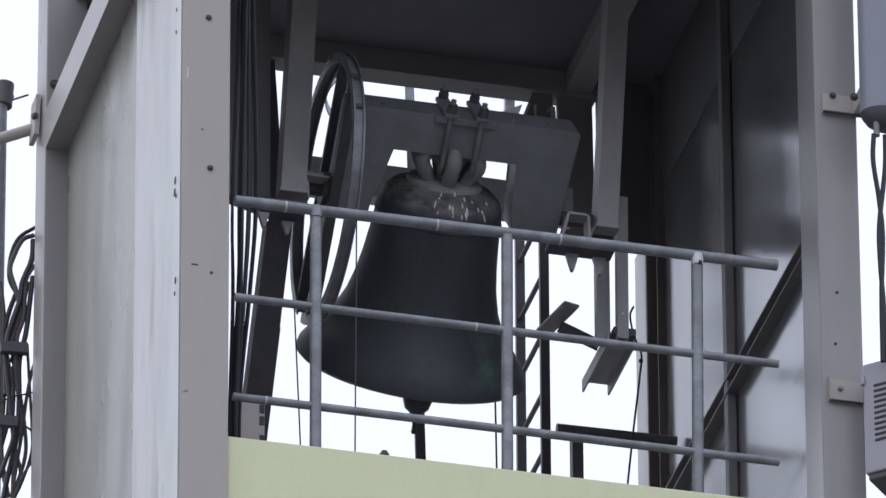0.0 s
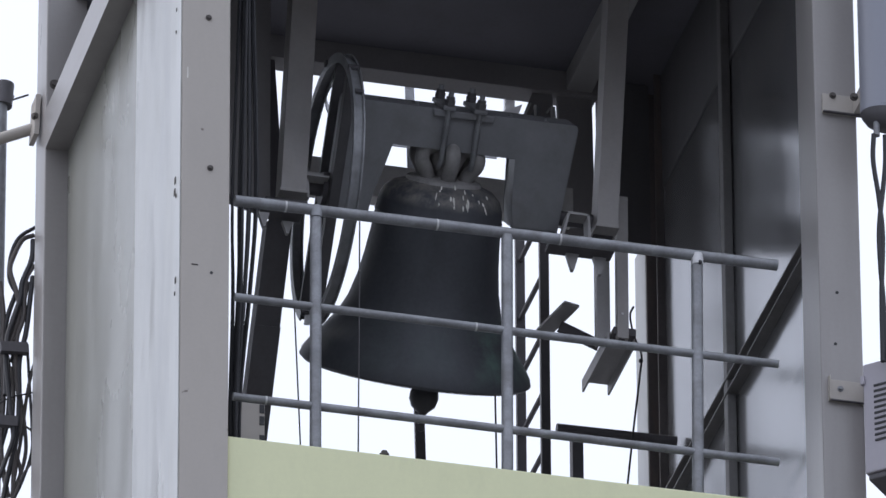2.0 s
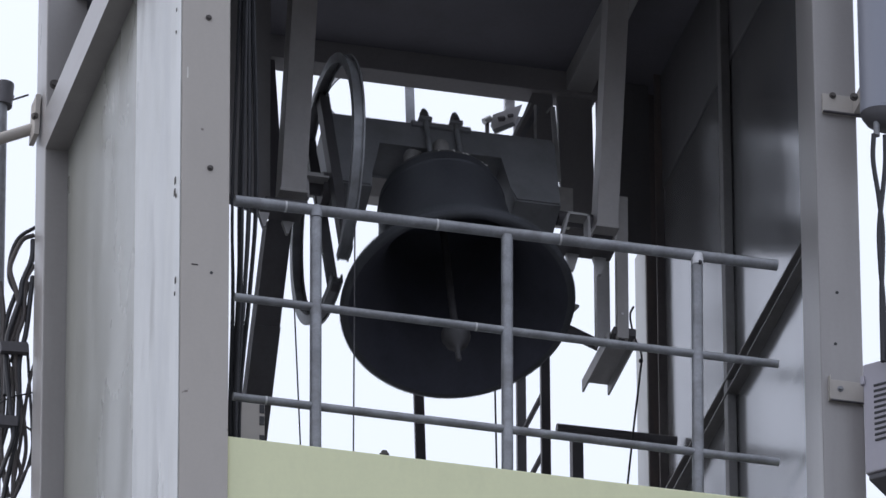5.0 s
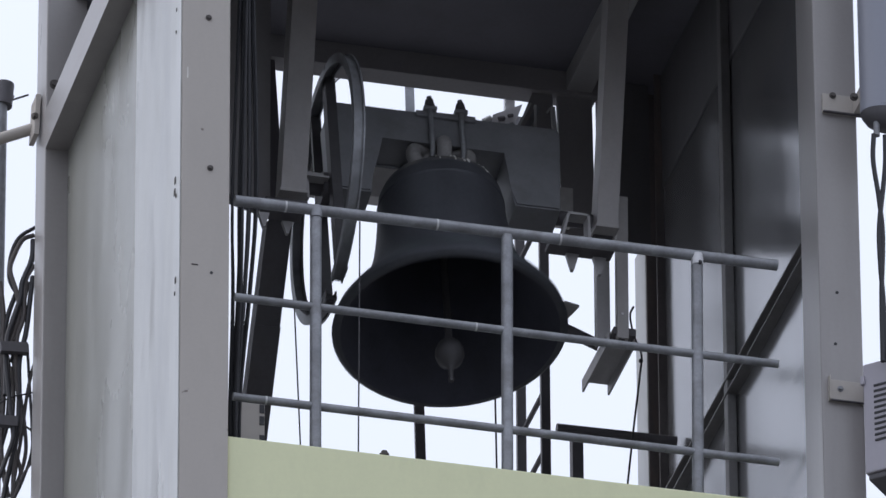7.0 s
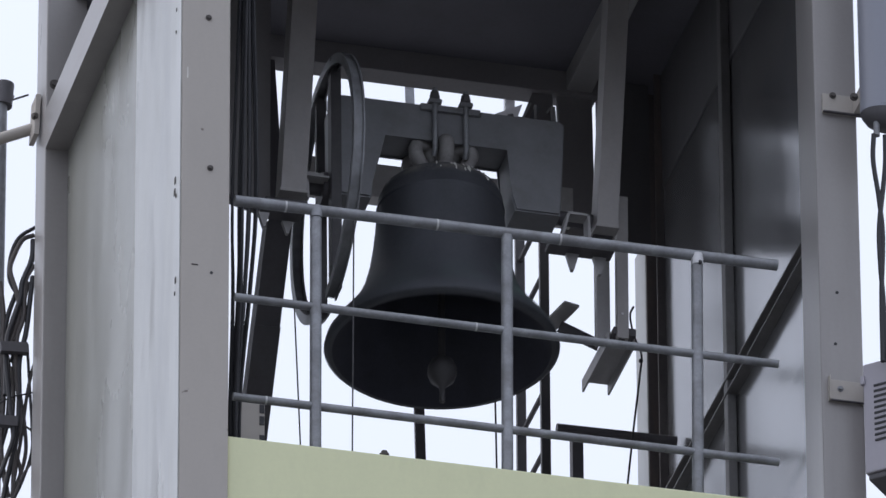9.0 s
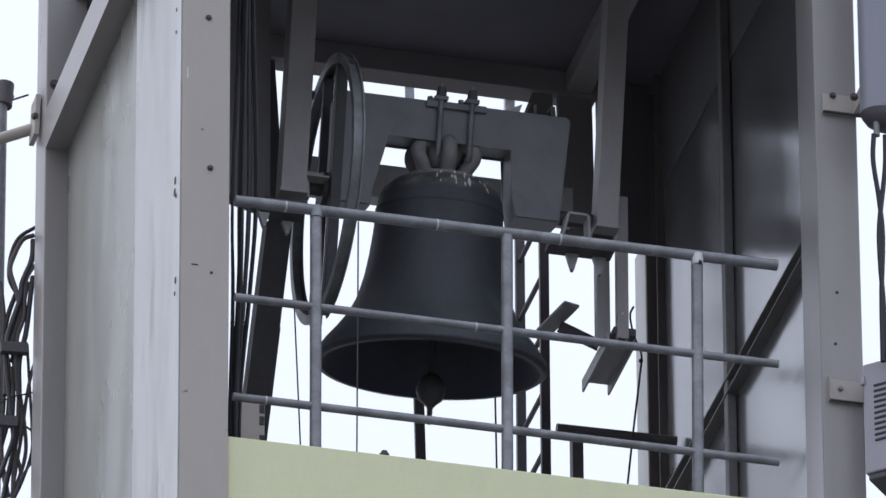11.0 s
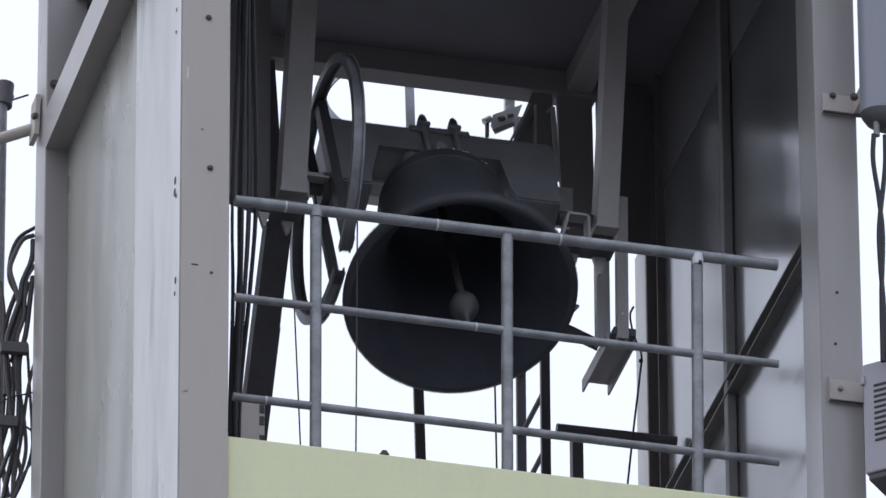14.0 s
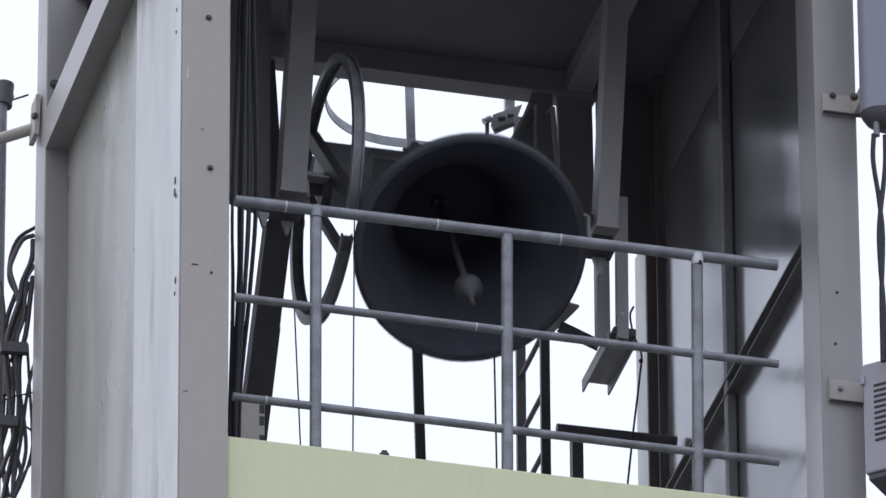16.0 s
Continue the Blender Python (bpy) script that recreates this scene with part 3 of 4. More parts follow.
for deg, size in ((60, 0.034), (107, 0.026), (125, 0.018)):
    q = radians(deg)
    bm = box((-size, -0.008, -size * 0.6), (size, 0.013, size * 0.6), 0.004)
    bmesh.ops.transform(bm, verts=bm.verts, matrix=Matrix.Translation((WX, (WR + 0.004) * math.cos(q), (WR + 0.004) * math.sin(q))) @ Matrix.Rotation(q, 4, "X"))
    part("rim_clip", bm, DARK, wheel, "dark clip bolted to the wheel rim")

# clapper, hung inside
CZ, CLEN = 0.755 - L, 0.858
clapper = tagged(new("clapper"), "iron clapper with a round ball", "")
clapper.parent = bell
part("shaft", tube([(0, 0, 0.0), (0, 0, -CLEN + 0.03)], 0.016, 12), IRON, clapper, "", True)
ball = [(0.0, 0.075), (0.022, 0.072), (0.048, 0.052), (0.062, 0.02), (0.064, -0.01), (0.052, -0.045), (0.026, -0.066), (0.013, -0.082), (0.011, -0.12), (0.013, -0.146), (0.009, -0.154), (0.0, -0.156)]
bm = spin([(r, z - CLEN) for r, z in ball[::-1]], 24)
part("ball", bm, IRON, clapper, "", True)
part("hinge", tube([(-0.03, 0, 0), (0.03, 0, 0)], 0.02, 12), BRONZE, clapper, "", True)

# ---------------------------------------------------------------- behind the belfry: ladder cage, lattice mast, bars, ropes
def hoop(c, r, end, h, t=0.006, n=32):
    """A level flat-bar hoop: half a ring, and two straight legs to the ladder at x = end."""
    bm = bmesh.new()
    line = [(end - c[0], r, 0, 1)] + [(r * math.cos(q), r * math.sin(q), math.cos(q), math.sin(q)) for q in [math.pi / 2 + math.pi * i / n for i in range(n + 1)]] + [(end - c[0], -r, 0, -1)]
    rings = [[bm.verts.new((c[0] + x + u * a, c[1] + y + v * a, c[2] + z)) for a, z in ((0, -h / 2), (t, -h / 2), (t, h / 2), (0, h / 2))] for x, y, u, v in line]
    for a, b in zip(rings, rings[1:]):
        for k in range(4):
            bm.faces.new((a[k], a[(k + 1) % 4], b[(k + 1) % 4], b[k]))
    bm.faces.new(rings[0])
    bm.faces.new(rings[-1][::-1])
    return bm


ladder = thing("ladder", "grey steel ladder with a safety cage behind the tower", "ladder")
LX = 0.984
for y in (3.10, 3.53):
    part("stile", sweep((LX, y, -1.9), (LX, y, 2.78), channel(0.042, 0.025, 0.005), (0, 1, 0)), DARK, ladder)
zr = 1.403
for k in range(-7, 8):
    z = zr + 0.305 * k
    if -1.85 < z < 2.75:
        part("rung", tube([(LX, 3.12, z), (LX, 3.54, z)], 0.013, 8), DARK, ladder, "", True)
part("hoop", hoop((0.479, 3.550, 2.817), 0.394, LX, 0.046), GALV, ladder, "flat grey cage hoop", True)
part("cage_strap", sweep((0.367, 3.150, 2.670), (0.412, 3.150, 0.632), rect(0.042, 0.008), (0, 1, 0)), GALV, ladder, "upright cage strap")
part("cage_strap_foot", sweep((0.387, 3.140, 1.650), (0.412, 3.140, 0.612), rect(0.045, 0.02), (0, 1, 0)), DARK, ladder)
part("cross_bar", sweep((0.350, 3.120, 1.338), (0.781, 3.120, 1.326), rect(0.04, 0.045), (0, 0, 1)), DARK, ladder)
clampset = thing("cable_bracket", "pale grey bracket with clamps behind the yoke", "bracket")
part("plate", sweep((0, 2.955, 0), (0, 2.967, 0), [(0.711, 2.415), (0.702, 2.359), (0.723, 2.317), (0.814, 2.375), (0.850, 2.489)], (0, 0, 1)), PALE, clampset)
part("lip", sweep((0.712, 2.945, 2.318), (0.806, 2.945, 2.372), rect(0.010, 0.02), (0, 0, 1)), GALV, clampset)
for x, z in ((0.752, 2.392), (0.790, 2.412)):
    part("slot_bolt", tube([(x - 0.010, 2.948, z), (x + 0.012, 2.948, z + 0.008)], 0.009, 8), DARK, clampset, "", True)
part("clamp", tube([(0.687, 2.970, 2.393), (0.686, 2.970, 2.303)], 0.010, 8), DARK, clampset, "", True)
part("clamp", tube([(0.671, 2.970, 2.379), (0.703, 2.970, 2.401)], 0.017, 10), PALE, clampset, "", True)
part("clamp", tube([(0.735, 2.950, 2.391), (0.762, 2.950, 2.398)], 0.012, 10), DARK, clampset, "", True)
part("stem", sweep((0.799, 3.000, 2.418), (0.800, 3.000, 2.614), rect(0.045, 0.03), (0, 1, 0)), PALE, clampset)
part("arm", box((0.800 - 0.02, 2.862, 2.547 - 0.02), (0.800 + 0.02, 3.01, 2.547 + 0.02), 0.002), PALE, clampset)
edge = thing("angle_strip", "pale galvanised angle strips behind the yoke", "angle strip")
part("strip", sweep((0.929, 2.720, 2.345), (0.954, 2.720, 1.960), rect(0.020, 0.018), (0, 1, 0)), PALE, edge)
part("strip", sweep((0.906, 2.735, 2.322), (0.922, 2.735, 2.350), rect(0.008, 0.010), (0, 1, 0)), PALE, edge)
part("strip", sweep((0.850, 2.730, 2.350), (0.848, 2.730, 2.090), rect(0.010, 0.018), (0, 1, 0)), PALE, edge)
part("strip", sweep((0.833, 2.750, 2.370), (0.735, 2.750, 2.150), rect(0.011, 0.012), (0, 1, 0)), PALE, edge)
part("web", sweep((0.866, 2.735, 2.345), (0.770, 2.735, 2.140), rect(0.026, 0.010), (0, 1, 0)), GALV, edge)
part("foot", box((0.826, 2.722, 2.085), (0.862, 2.740, 2.118), 0.002), PALE, edge)
# round bar on a short stand near the back
stand = thing("pipe_stand", "dark pipe lying across a short steel stand", "pipe stand")
part("pipe", tube([(0.860, 2.450, 0.516), (1.410, 2.450, 0.523)], 0.022, 16), DARK, stand, "", True)
part("upright", sweep((0.955, 2.470, 0.499), (*(0.955, 2.470, 0.499)[:2], -1.45), rect(0.05, 0.05), (0, 1, 0)), DARK, stand)
# plate for the back column's flange, its sky-lit look put into a pale colour
post = thing("back_flange", "steel plate for the back column's flange, pale as if sky-lit", "steel post")
GX = 1.395
part("plate", box((GX, 2.87, -1.6), (GX + 0.012, 3.05, 1.800), 0.002), PANEL_GLARE, post)
part("edge", box((GX + 0.0125, 2.865, -1.6), (GX + 0.05, 2.88, 1.800), 0.002), DARK, post)

# ropes and wires
rope = thing("bell_rope", "thin grey rope hanging from the wheel", "rope")
part("cord", tube([(-0.432, 0.900, 0.512), (*(-0.445, 0.900, -0.626)[:2], -1.44)], 0.0035, 8), DARK, rope, "", True)
for n, (a, b) in enumerate((((-0.473, 1.900, 0.769), (-0.438, 1.900, -0.078)), ((0.506, 2.200, 1.161), (0.519, 2.200, 0.099)))):
    w = tagged(new("wire"), "thin dark wire hanging in the belfry", "wire", "hanging wires")
    part("cord", tube([a, Vector(b) + (Vector(b) - Vector(a)) * 0.4], 0.0035 + 0.001 * n, 8), RUBBER, w, "", True)
w = tagged(new("cable"), "thin black cable with a knot by the back corner", "cable")
part("cord", tube(curve([(1.208, 2.400, 1.158), (1.192, 2.400, 1.118), (1.196, 2.400, 1.063), (1.213, 2.400, 0.993), (1.241, 2.400, 0.915), (1.232, 2.400, 0.807), (1.199, 2.400, 0.528), (1.164, 2.400, 0.207)], 6), 0.005, 8), RUBBER, w, "", True)
bm = bmesh.new()
bmesh.ops.create_icosphere(bm, subdivisions=2, radius=0.011, matrix=Matrix.Translation((1.238, 2.400, 0.883)))
part("knot", bm, RUBBER, w, "", True)

# bundle of cables inside the front corner
rng = random.Random(4)
HIGH, MIDDLE, LOW = [0.383, 0.433, 0.483, 0.517, 0.567, 0.617, 0.667, 0.717, 0.767, 0.833], [0.133, 0.233, 0.317, 0.400, 0.500, 0.617, 0.683, 0.767, 0.867, 0.933], [0.117, 0.150, 0.183, 0.200, 0.233, 0.267, 0.300, 0.333, 0.367, 0.400]
A0, A1 = Vector((-1.151, 0.300, 1.165)), Vector((-1.002, 0.300, 1.186))
B0, B1 = Vector((-1.146, 0.300, 0.240)), Vector((-0.999, 0.300, 0.260))
C0, C1 = Vector((-1.143, 0.300, -0.285)), Vector((-0.997, 0.300, -0.265))
D0, D1 = Vector((-1.141, 0.300, -0.831)), Vector((-0.995, 0.300, -0.811))
for k in range(10):
    at = [HIGH[k], MIDDLE[k], LOW[k] + MIDDLE[k] * 0.35, LOW[k]]
    w = tagged(new("cable"), "black cable running down inside the corner", "cable", "cables inside the corner")
    dy = Vector((0, rng.uniform(-0.06, 0.06), 0))
    line = [A0.lerp(A1, at[0]) + dy + Vector((0, 0, 0.35)), A0.lerp(A1, at[0]) + dy, B0.lerp(B1, at[1]) + dy, C0.lerp(C1, at[2]) + dy, D0.lerp(D1, at[3]) + dy, D0.lerp(D1, at[3]) + dy + Vector((0, 0, -0.55))]
    part("sheath", tube(curve(line, 7), rng.choice((0.006, 0.007, 0.008)), 8), RUBBER, w, "", True)
tray = thing("cable_tray", "grey perforated cable tray in the corner", "cable tray")
part("back_plate", box((-1.116, 0.275, -1.45), (-0.981, 0.281, -0.791), 0.001), PAINT, tray)
for x in (-1.120, -1.003):
    for z in (-0.857, -0.913, -1.003):
        part("slot", box((x, 0.271, z), (x + 0.020, 0.2745, z + 0.04), 0.0), RUBBER, tray, "dark slot")

# ---------------------------------------------------------------- outside: antennas, equipment case, cables
def turned(bm, c, deg):
    bmesh.ops.rotate(bm, verts=bm.verts, cent=c, matrix=Matrix.Rotation(radians(deg), 3, "Z"))
    return bm


AX, AY, AZ = (1.595, -0.320, 0.615)
antenna = thing("antenna", "pale grey panel antenna with cables at its foot", "antenna")
prof = [(0.125 * math.cos(q) * (1 if abs(math.cos(q)) < 0.9 else 0.98), 0.085 * math.sin(q)) for q in [math.tau * i / 28 for i in range(28)]]
part("shell", sweep((AX, AY, AZ), (AX, AY, AZ + 1.6), prof, (0, 1, 0)), PLASTIC, antenna, "", True)
cap = spin([(0.0, -0.070), (0.060, -0.066), (0.098, -0.045), (0.118, -0.015), (0.122, 0.012), (0.0, 0.012)], 28)
bmesh.ops.scale(cap, vec=(1, 0.7, 1), verts=cap.verts)
bmesh.ops.translate(cap, vec=(AX, AY, AZ), verts=cap.verts)
foot = part("end_cap", cap, DARK, antenna, "dark end cap", True)
for x in (-0.06, 0.0):
    part("connector", tube([(AX + x, AY - 0.02, AZ - 0.05), (AX + x, AY - 0.02, AZ - 0.12)], 0.014, 10), GALV, foot, "", True)
for x, pts in ((0, [(1.522, -0.340, 0.501), (1.516, -0.340, 0.369), (1.536, -0.340, 0.191), (1.549, -0.340, -0.001), (1.537, -0.340, -0.279), (1.534, -0.340, -0.608)]), (1, [(1.572, -0.340, 0.502), (1.567, -0.340, 0.334), (1.535, -0.340, 0.052), (1.535, -0.340, -0.141), (1.545, -0.340, -0.333), (1.553, -0.340, -0.605)])):
    w = tagged(new("cable"), "black cable hanging from the antenna", "cable", "antenna cables")
    part("sheath", tube(curve(pts, 8), 0.011, 8), RUBBER, w, "", True)
BZ = 0.773
mount = thing("antenna_mount", "grey steel mounting plate bolted to the column", "mounting plate", "mounting plates")
part("plate", box((1.366, -0.112, BZ - 0.050), (1.527 + 0.02, -0.101, BZ + 0.045), 0.002), PAINT, mount)
part("lip", box((1.366, -0.128, BZ - 0.053), (1.527 + 0.02, -0.112, BZ - 0.047), 0.001), DARK, mount)
part("arm", box((1.500, -0.31, BZ - 0.046), (1.527 + 0.05, -0.115, BZ + 0.03), 0.003), PAINT, mount)
bolt((1.412, -0.112, 0.810), (0, -1, 0), 0.010, 0.014, None, mount)
bolt((1.451, -0.300, 0.699), (0, -1, 0), 0.012, 0.016, None, mount)
CZ2 = -0.636
mount2 = thing("case_mount", "grey steel mounting plate bolted to the column", "mounting plate", "mounting plates")
part("plate", box((1.367, -0.112, CZ2 - 0.055), (1.520, -0.101, CZ2 + 0.048), 0.002), PAINT, mount2)
part("lip", box((1.367, -0.126, CZ2 - 0.058), (1.520, -0.112, CZ2 - 0.053), 0.001), DARK, mount2)
part("end_lip", box((1.367 - 0.004, -0.130, CZ2 - 0.055), (1.367, -0.101, CZ2 + 0.06), 0.001), PAINT, mount2)
bolt((1.413, -0.112, -0.631), (0, -1, 0), 0.009, 0.014, GALV, mount2)
# equipment case, turned to the street corner
case = thing("equipment_case", "pale grey equipment case with louvred side", "equipment case")
EX, EY, EZ = (1.480, -0.220, -0.565)
EB = -1.089
shell = part("shell", turned(box((EX, EY, EB), (EX + 0.36, EY + 0.28, EZ), 0.006), (EX, EY, 0), -42), CASE, case)
part("base", turned(box((EX + 0.01, EY + 0.01, EB - 0.03), (EX + 0.35, EY + 0.27, EB - 0.001), 0.006), (EX, EY, 0), -42), DARK, case, "dark underside")
for k in range(11):
    z = EZ - 0.115 - k * 0.0262
    part("louvre", turned(box((EX + 0.050, EY - 0.004, z - 0.005), (EX + 0.26, EY + 0.004, z + 0.005), 0.001), (EX, EY, 0), -42), RUBBER, shell, "dark louvre slot")
part("hinge", turned(box((EX - 0.008, EY - 0.012, EZ - 0.10), (EX + 0.012, EY + 0.01, EZ - 0.06), 0.003), (EX, EY, 0), -42), CASE, case)

# back corner: pole, arm, cables
pole = thing("antenna_pole", "dark grey mast pole with clamps beside the back corner", "mast pole")
PX, PY = -1.570, 3.0
part("shaft", tube([(PX, PY, -1.9), (PX, PY, 2.216)], 0.033, 16), GALV, pole, "", True)
part("head", tube([(-1.560, 3.000, 2.162), (-1.551, 3.000, 2.277)], 0.045, 12), DARK, pole, "dark clamp head", True)
part("head_cap", tube([(-1.582, 3.000, 2.242), (-1.519, 3.000, 2.198)], 0.025, 10), DARK, pole, "", True)
part("spike", tube([(-1.523, 2.980, 2.186), (-1.445, 2.980, 2.226)], 0.005, 6), DARK, pole, "", True)
part("spike", tube([(-1.571, 2.980, 2.256), (-1.543, 2.980, 2.281)], 0.005, 6), DARK, pole, "", True)
arm = thing("pole_arm", "grey pipe arm clamped between mast pole and column", "pipe arm")
part("pipe", tube([(-1.598, 2.900, 1.923), (-1.451, 2.840, 1.965)], 0.027, 14), PAINT, arm, "", True)
part("flange_plate", sweep((-1.446, 2.800, 2.091), (-1.454, 2.800, 1.883), rect(0.022, 0.11), (0, 1, 0)), PAINT, arm)
bolt((-1.461, 2.750, 1.976), (-1, -0.6, 0), 0.012, 0.014, None, arm)

LOOPS = [
    [(-1.411, 2.950, 1.519), (-1.480, 2.950, 1.460), (-1.517, 2.950, 1.367), (-1.526, 2.950, 1.249), (-1.499, 2.950, 1.180), (-1.462, 2.950, 1.141), (-1.485, 2.950, 0.934), (-1.509, 2.950, 0.815)],
    [(-1.420, 2.930, 1.466), (-1.471, 2.930, 1.435), (-1.511, 2.930, 1.342), (-1.525, 2.930, 1.267), (-1.493, 2.930, 1.155), (-1.481, 2.930, 1.040), (-1.519, 2.930, 0.890)],
    [(-1.424, 2.920, 1.436), (-1.430, 2.920, 1.332), (-1.470, 2.920, 1.210), (-1.479, 2.920, 1.122), (-1.513, 2.920, 1.001), (-1.537, 2.920, 0.882), (-1.538, 2.920, 0.622)],
    [(-1.420, 2.920, 1.305), (-1.457, 2.920, 1.212), (-1.462, 2.920, 1.037), (-1.491, 2.920, 0.917), (-1.494, 2.920, 0.743), (-1.470, 2.920, 0.516), (-1.493, 2.920, 0.340), (-1.499, 2.920, 0.082)],
    [(-1.424, 2.920, 1.246), (-1.437, 2.920, 1.098), (-1.451, 2.920, 0.951), (-1.479, 2.920, 0.803), (-1.477, 2.920, 0.630), (-1.484, 2.920, 0.428), (-1.526, 2.920, 0.193), (-1.545, 2.920, 0.076)],
    [(-1.381, 2.950, 0.885), (-1.416, 2.950, 0.770), (-1.439, 2.950, 0.623), (-1.453, 2.950, 0.477), (-1.476, 2.950, 0.302), (-1.498, 2.950, 0.127)],
    [(-1.438, 2.950, 0.912), (-1.425, 2.950, 0.711), (-1.412, 2.950, 0.511), (-1.410, 2.950, 0.368), (-1.449, 2.950, 0.219), (-1.488, 2.950, 0.117)],
    [(-1.453, 2.900, 0.467), (-1.417, 2.900, 0.440), (-1.391, 2.900, 0.395), (-1.415, 2.900, 0.297), (-1.460, 2.900, 0.214), (-1.499, 2.900, 0.100)],
    [(-1.545, 2.900, 0.783), (-1.521, 2.900, 0.555), (-1.503, 2.900, 0.414), (-1.542, 2.900, 0.266), (-1.571, 2.900, 0.176)],
    [(-1.508, 2.950, 0.786), (-1.496, 2.950, 0.644), (-1.499, 2.950, 0.471), (-1.482, 2.950, 0.358), (-1.459, 2.950, 0.247), (-1.498, 2.950, 0.099)],
    [(-1.577, 2.900, 0.559), (-1.542, 2.900, 0.587), (-1.506, 2.900, 0.609), (-1.453, 2.900, 0.628), (-1.410, 2.900, 0.645)],
    [(-1.562, 2.970, 1.226), (-1.544, 2.970, 1.054), (-1.547, 2.970, 0.879), (-1.538, 2.970, 0.649), (-1.544, 2.970, 0.361), (-1.510, 2.970, 0.137)],
    [(-1.489, 2.970, 1.178), (-1.524, 2.970, 1.056), (-1.537, 2.970, 0.938), (-1.514, 2.970, 0.768), (-1.516, 2.970, 0.537), (-1.544, 2.970, 0.390)],
    [(-1.436, 2.960, 1.238), (-1.460, 2.960, 1.103), (-1.494, 2.960, 0.968), (-1.502, 2.960, 0.851), (-1.469, 2.960, 0.682), (-1.440, 2.960, 0.484), (-1.438, 2.960, 0.341), (-1.482, 2.960, 0.163)],
]
for k, pts in enumerate(LOOPS):
    w = tagged(new("cable"), "looped black cable tied beside the corner column", "cable", "looped cables beside the column")
    part("sheath", tube(curve(pts, 8), (0.009, 0.011, 0.013, 0.010, 0.012, 0.008, 0.007, 0.005, 0.011, 0.009, 0.004, 0.012, 0.011, 0.009)[k], 8), (RUBBER, WORN)[k % 2], w, "", True)
tie = thing("cable_tie", "dark clamp holding the looped cables", "cable clamp")
part("band", sweep((-1.571, 2.900, 0.851), (-1.448, 2.900, 0.859), rect(0.035, 0.05), (0, 0, 1)), DARK, tie)
part("band", sweep((-1.571, 2.900, 0.477), (-1.489, 2.900, 0.479), rect(0.03, 0.05), (0, 0, 1)), DARK, tie)

# ---------------------------------------------------------------- bolts, holes and rust on the columns
for x, z in ((-1.318, 0.811), (-1.307, 0.074)):
    tagged(bolt((x, YF, z), (0, -1, 0), 0.009, 0.012), "rusty bolt head in the column", "bolt", "column bolts")
for x, z in ((-1.299, -0.432), (1.413, -0.155), (1.400, -0.407)):
    tagged(part("plug", tube([(x, YF - 0.002, z), (x, YF + 0.004, z)], 0.007, 10), RUBBER), "dark plugged hole in the column", "plug", "column plugs")
tagged(bolt((-1.392, 2.66, 2.098), (0, -1, 0), 0.016, 0.02), "rusty bolt head on the back column", "bolt")
tagged(bolt((-0.547, -0.050, -1.176), (0, 0, 1), 0.014, 0.018), "rusty bolt head on the parapet", "bolt")

for a, b in (((-1.437, 0.000, 0.061), (-1.437, -0.022, 0.032)), ((-1.437, 0.009, 0.009), (-1.437, -0.013, -0.021)), ((-1.437, -0.024, -0.030), (-1.437, -0.035, -0.047))):
    y0, y1, z0, z1 = min(a[1], b[1]), max(a[1], b[1]), min(a[2], b[2]), max(a[2], b[2])
    tagged(part("rust_chip", box((-1.439, y0, z0), (-1.435, y1, z1), 0.001), BOLT), "dark chipped spot on the pale column side", "rust chip", "rust chips")

for y, z, d, h in ((-0.012, 0.886, 0.006, 0.008), (-0.006, 0.778, 0.005, 0.007), (-0.030, -0.448, 0.008, 0.014), (-0.018, -0.505, 0.005, 0.009)):
    tagged(part("rust_chip", box((-1.439, y - d, z - h), (-1.435, y + d, z + h), 0.002), BOLT), "dark chipped spot on the pale column side", "rust chip", "rust chips")
tagged(part("paint_run", box((-1.409, YF - 0.002, 0.502), (-1.404, YF + 0.002, 0.556), 0.001), LIME), "thin white paint run on the column", "paint run")
tagged(part("rust_chip", box((-1.384, YF - 0.002, -0.404), (-1.356, YF + 0.002, -0.398), 0.001), BOLT), "thin rusty scratch on the column front", "rust chip", "rust chips")


PERIOD, PEAK, SWING = 1.9464, 0.7225, 70.1


def swing_table(amplitude, steps=4000):
    """One quarter swing of a free pendulum, from its height to its rest, as (share of the quarter, degrees)."""
    a, v, out, dt = radians(amplitude), 0.0, [], 0.0005
    while a > 0:
        out.append(math.degrees(a))
        v -= math.sin(a) * dt
        a += v * dt
    return out


QUARTER = swing_table(SWING)


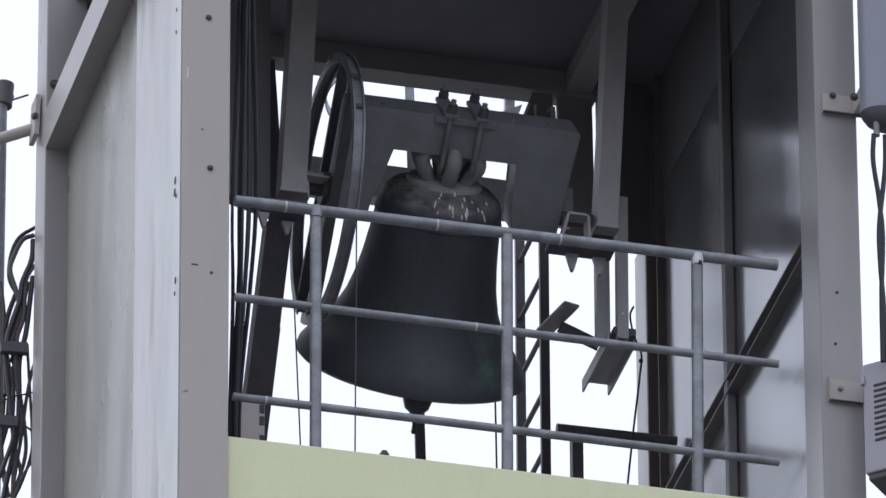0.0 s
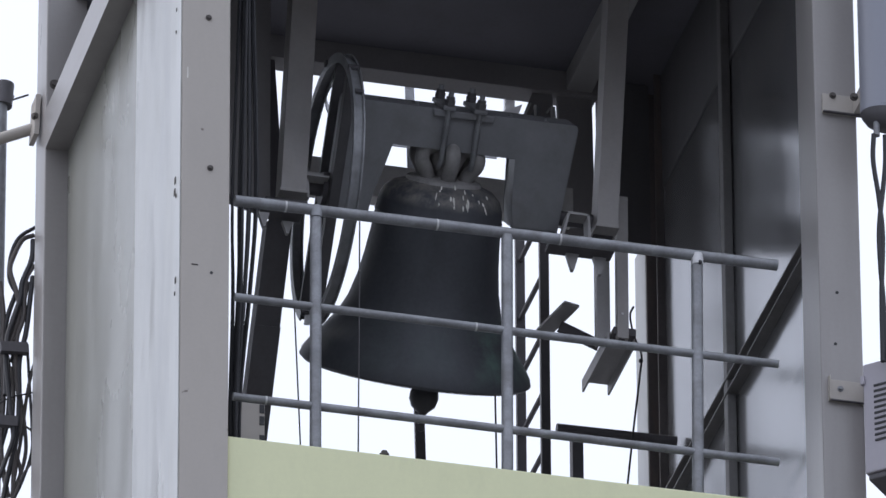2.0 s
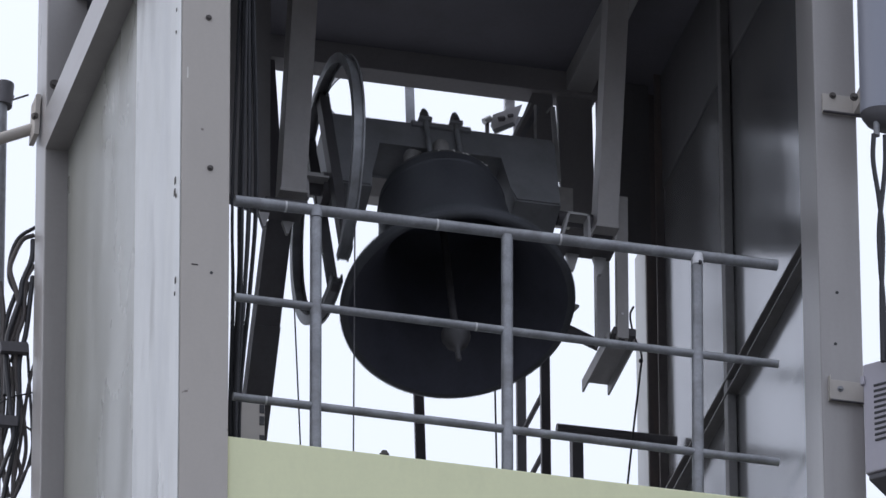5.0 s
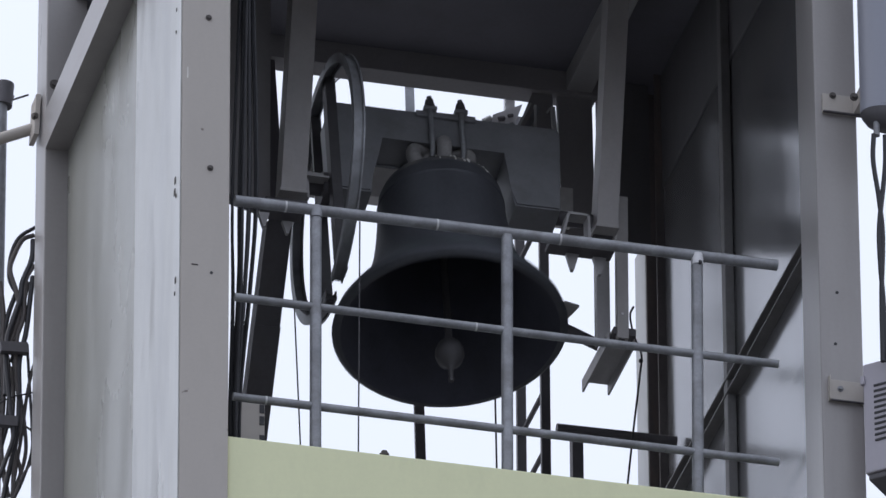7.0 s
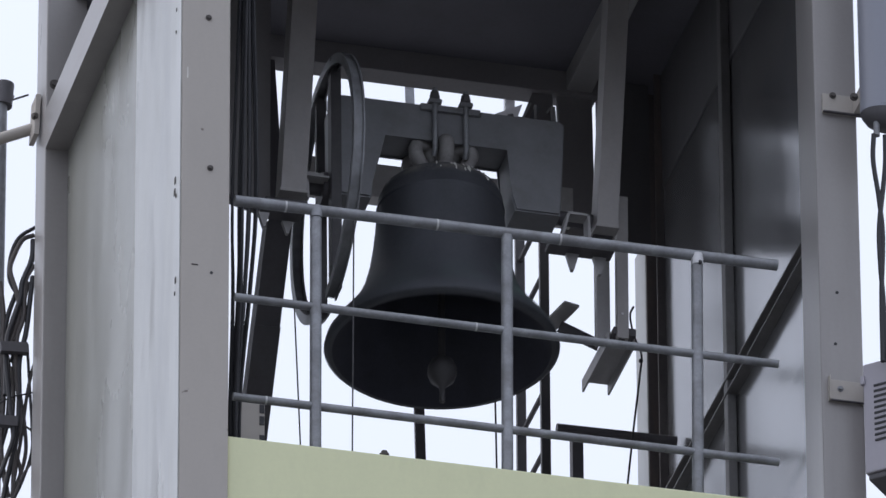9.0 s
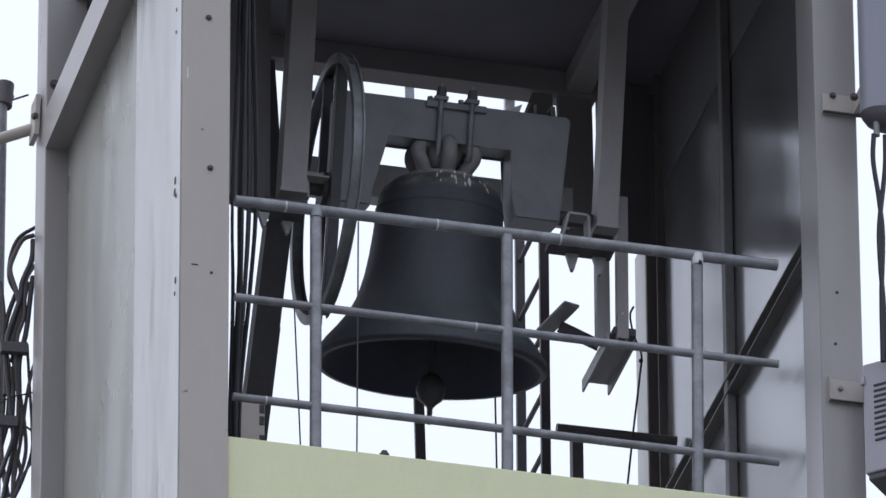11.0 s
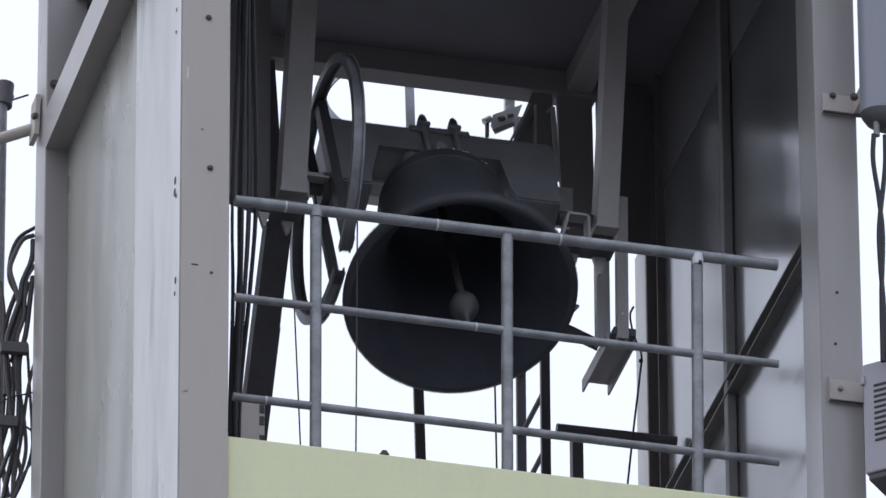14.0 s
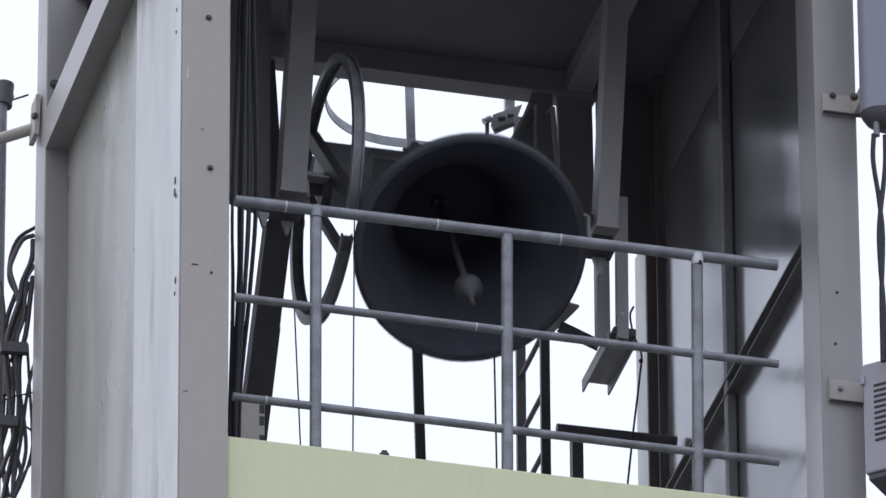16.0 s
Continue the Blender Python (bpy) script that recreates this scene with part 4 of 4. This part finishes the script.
def swing(t):
    """Degrees by which the bell leans to the front at t seconds."""
    u = ((t - PEAK) / PERIOD) % 1.0
    k, s = (u, 1) if u < 0.25 else (0.5 - u, -1) if u < 0.5 else (u - 0.5, -1) if u < 0.75 else (1 - u, 1)
    return s * QUARTER[min(int(k * 4 * len(QUARTER)), len(QUARTER) - 1)]


UNEVEN = ((0.0, 2.0), (0.5, 4.0), (1.0, -1.5), (1.5, -1.9), (1.7, 0.7), (2.0, 0.9), (2.5, 2.3), (2.7, 0.4), (3.0, -1.6), (3.5, 1.1), (4.0, -0.3), (7.0, 1.1), (8.0, 0.3), (8.5, -0.9), (9.0, 2.5), (12.0, -2.7), (12.5, -0.3), (13.0, 7.0), (14.0, -3.6), (14.5, -0.1), (15.0, -4.7), (16.0, 3.0))


def uneven(t):
    """Degrees by which the driven swing leads or lags a free one."""
    return float(np.interp(t, [a for a, _ in UNEVEN], [d for _, d in UNEVEN]))


LEAN = [(0.0, 23.5), (0.08, 20.5), (0.153, 17), (0.277, 14.5), (0.331, 8.5), (0.45, 2), (0.50, 0), (0.65, -10), (0.80, -17), (0.975, -18), (1.30, -18), (1.45, -6.5), (1.55, -6), (1.60, -0.7), (1.66, 11), (1.724, 17), (1.777, 20), (1.885, 23.5), (1.95, 23.5)]


def clap(t):
    """Degrees by which the clapper leans to the back of the bell at t seconds."""
    u = (t - PEAK) % PERIOD
    for (a, x), (b, y) in zip(LEAN, LEAN[1:]):
        if u <= b:
            k = (u - a) / (b - a)
            return x + (y - x) * k * k * (3 - 2 * k)
    return LEAN[-1][1]


def motions():
    walk(bell, [(i / 10, pose(*PIVOT, -swing(i / 10) - uneven(i / 10))) for i in range(161)])
    walk(clapper, [(i / 10, pose(0, BACK, CZ, clap(i / 10))) for i in range(161)])
    sway = ((0.0, 0), (1.5, 6), (3.5, 2), (5.0, -3), (7.0, 6), (9.0, -5), (10.5, 4), (12.5, -1), (14.5, 2), (16.0, -4))
    walk(rope, [(s, pose(d * 0.0024, 0, 0)) for s, d in sway])


motions()
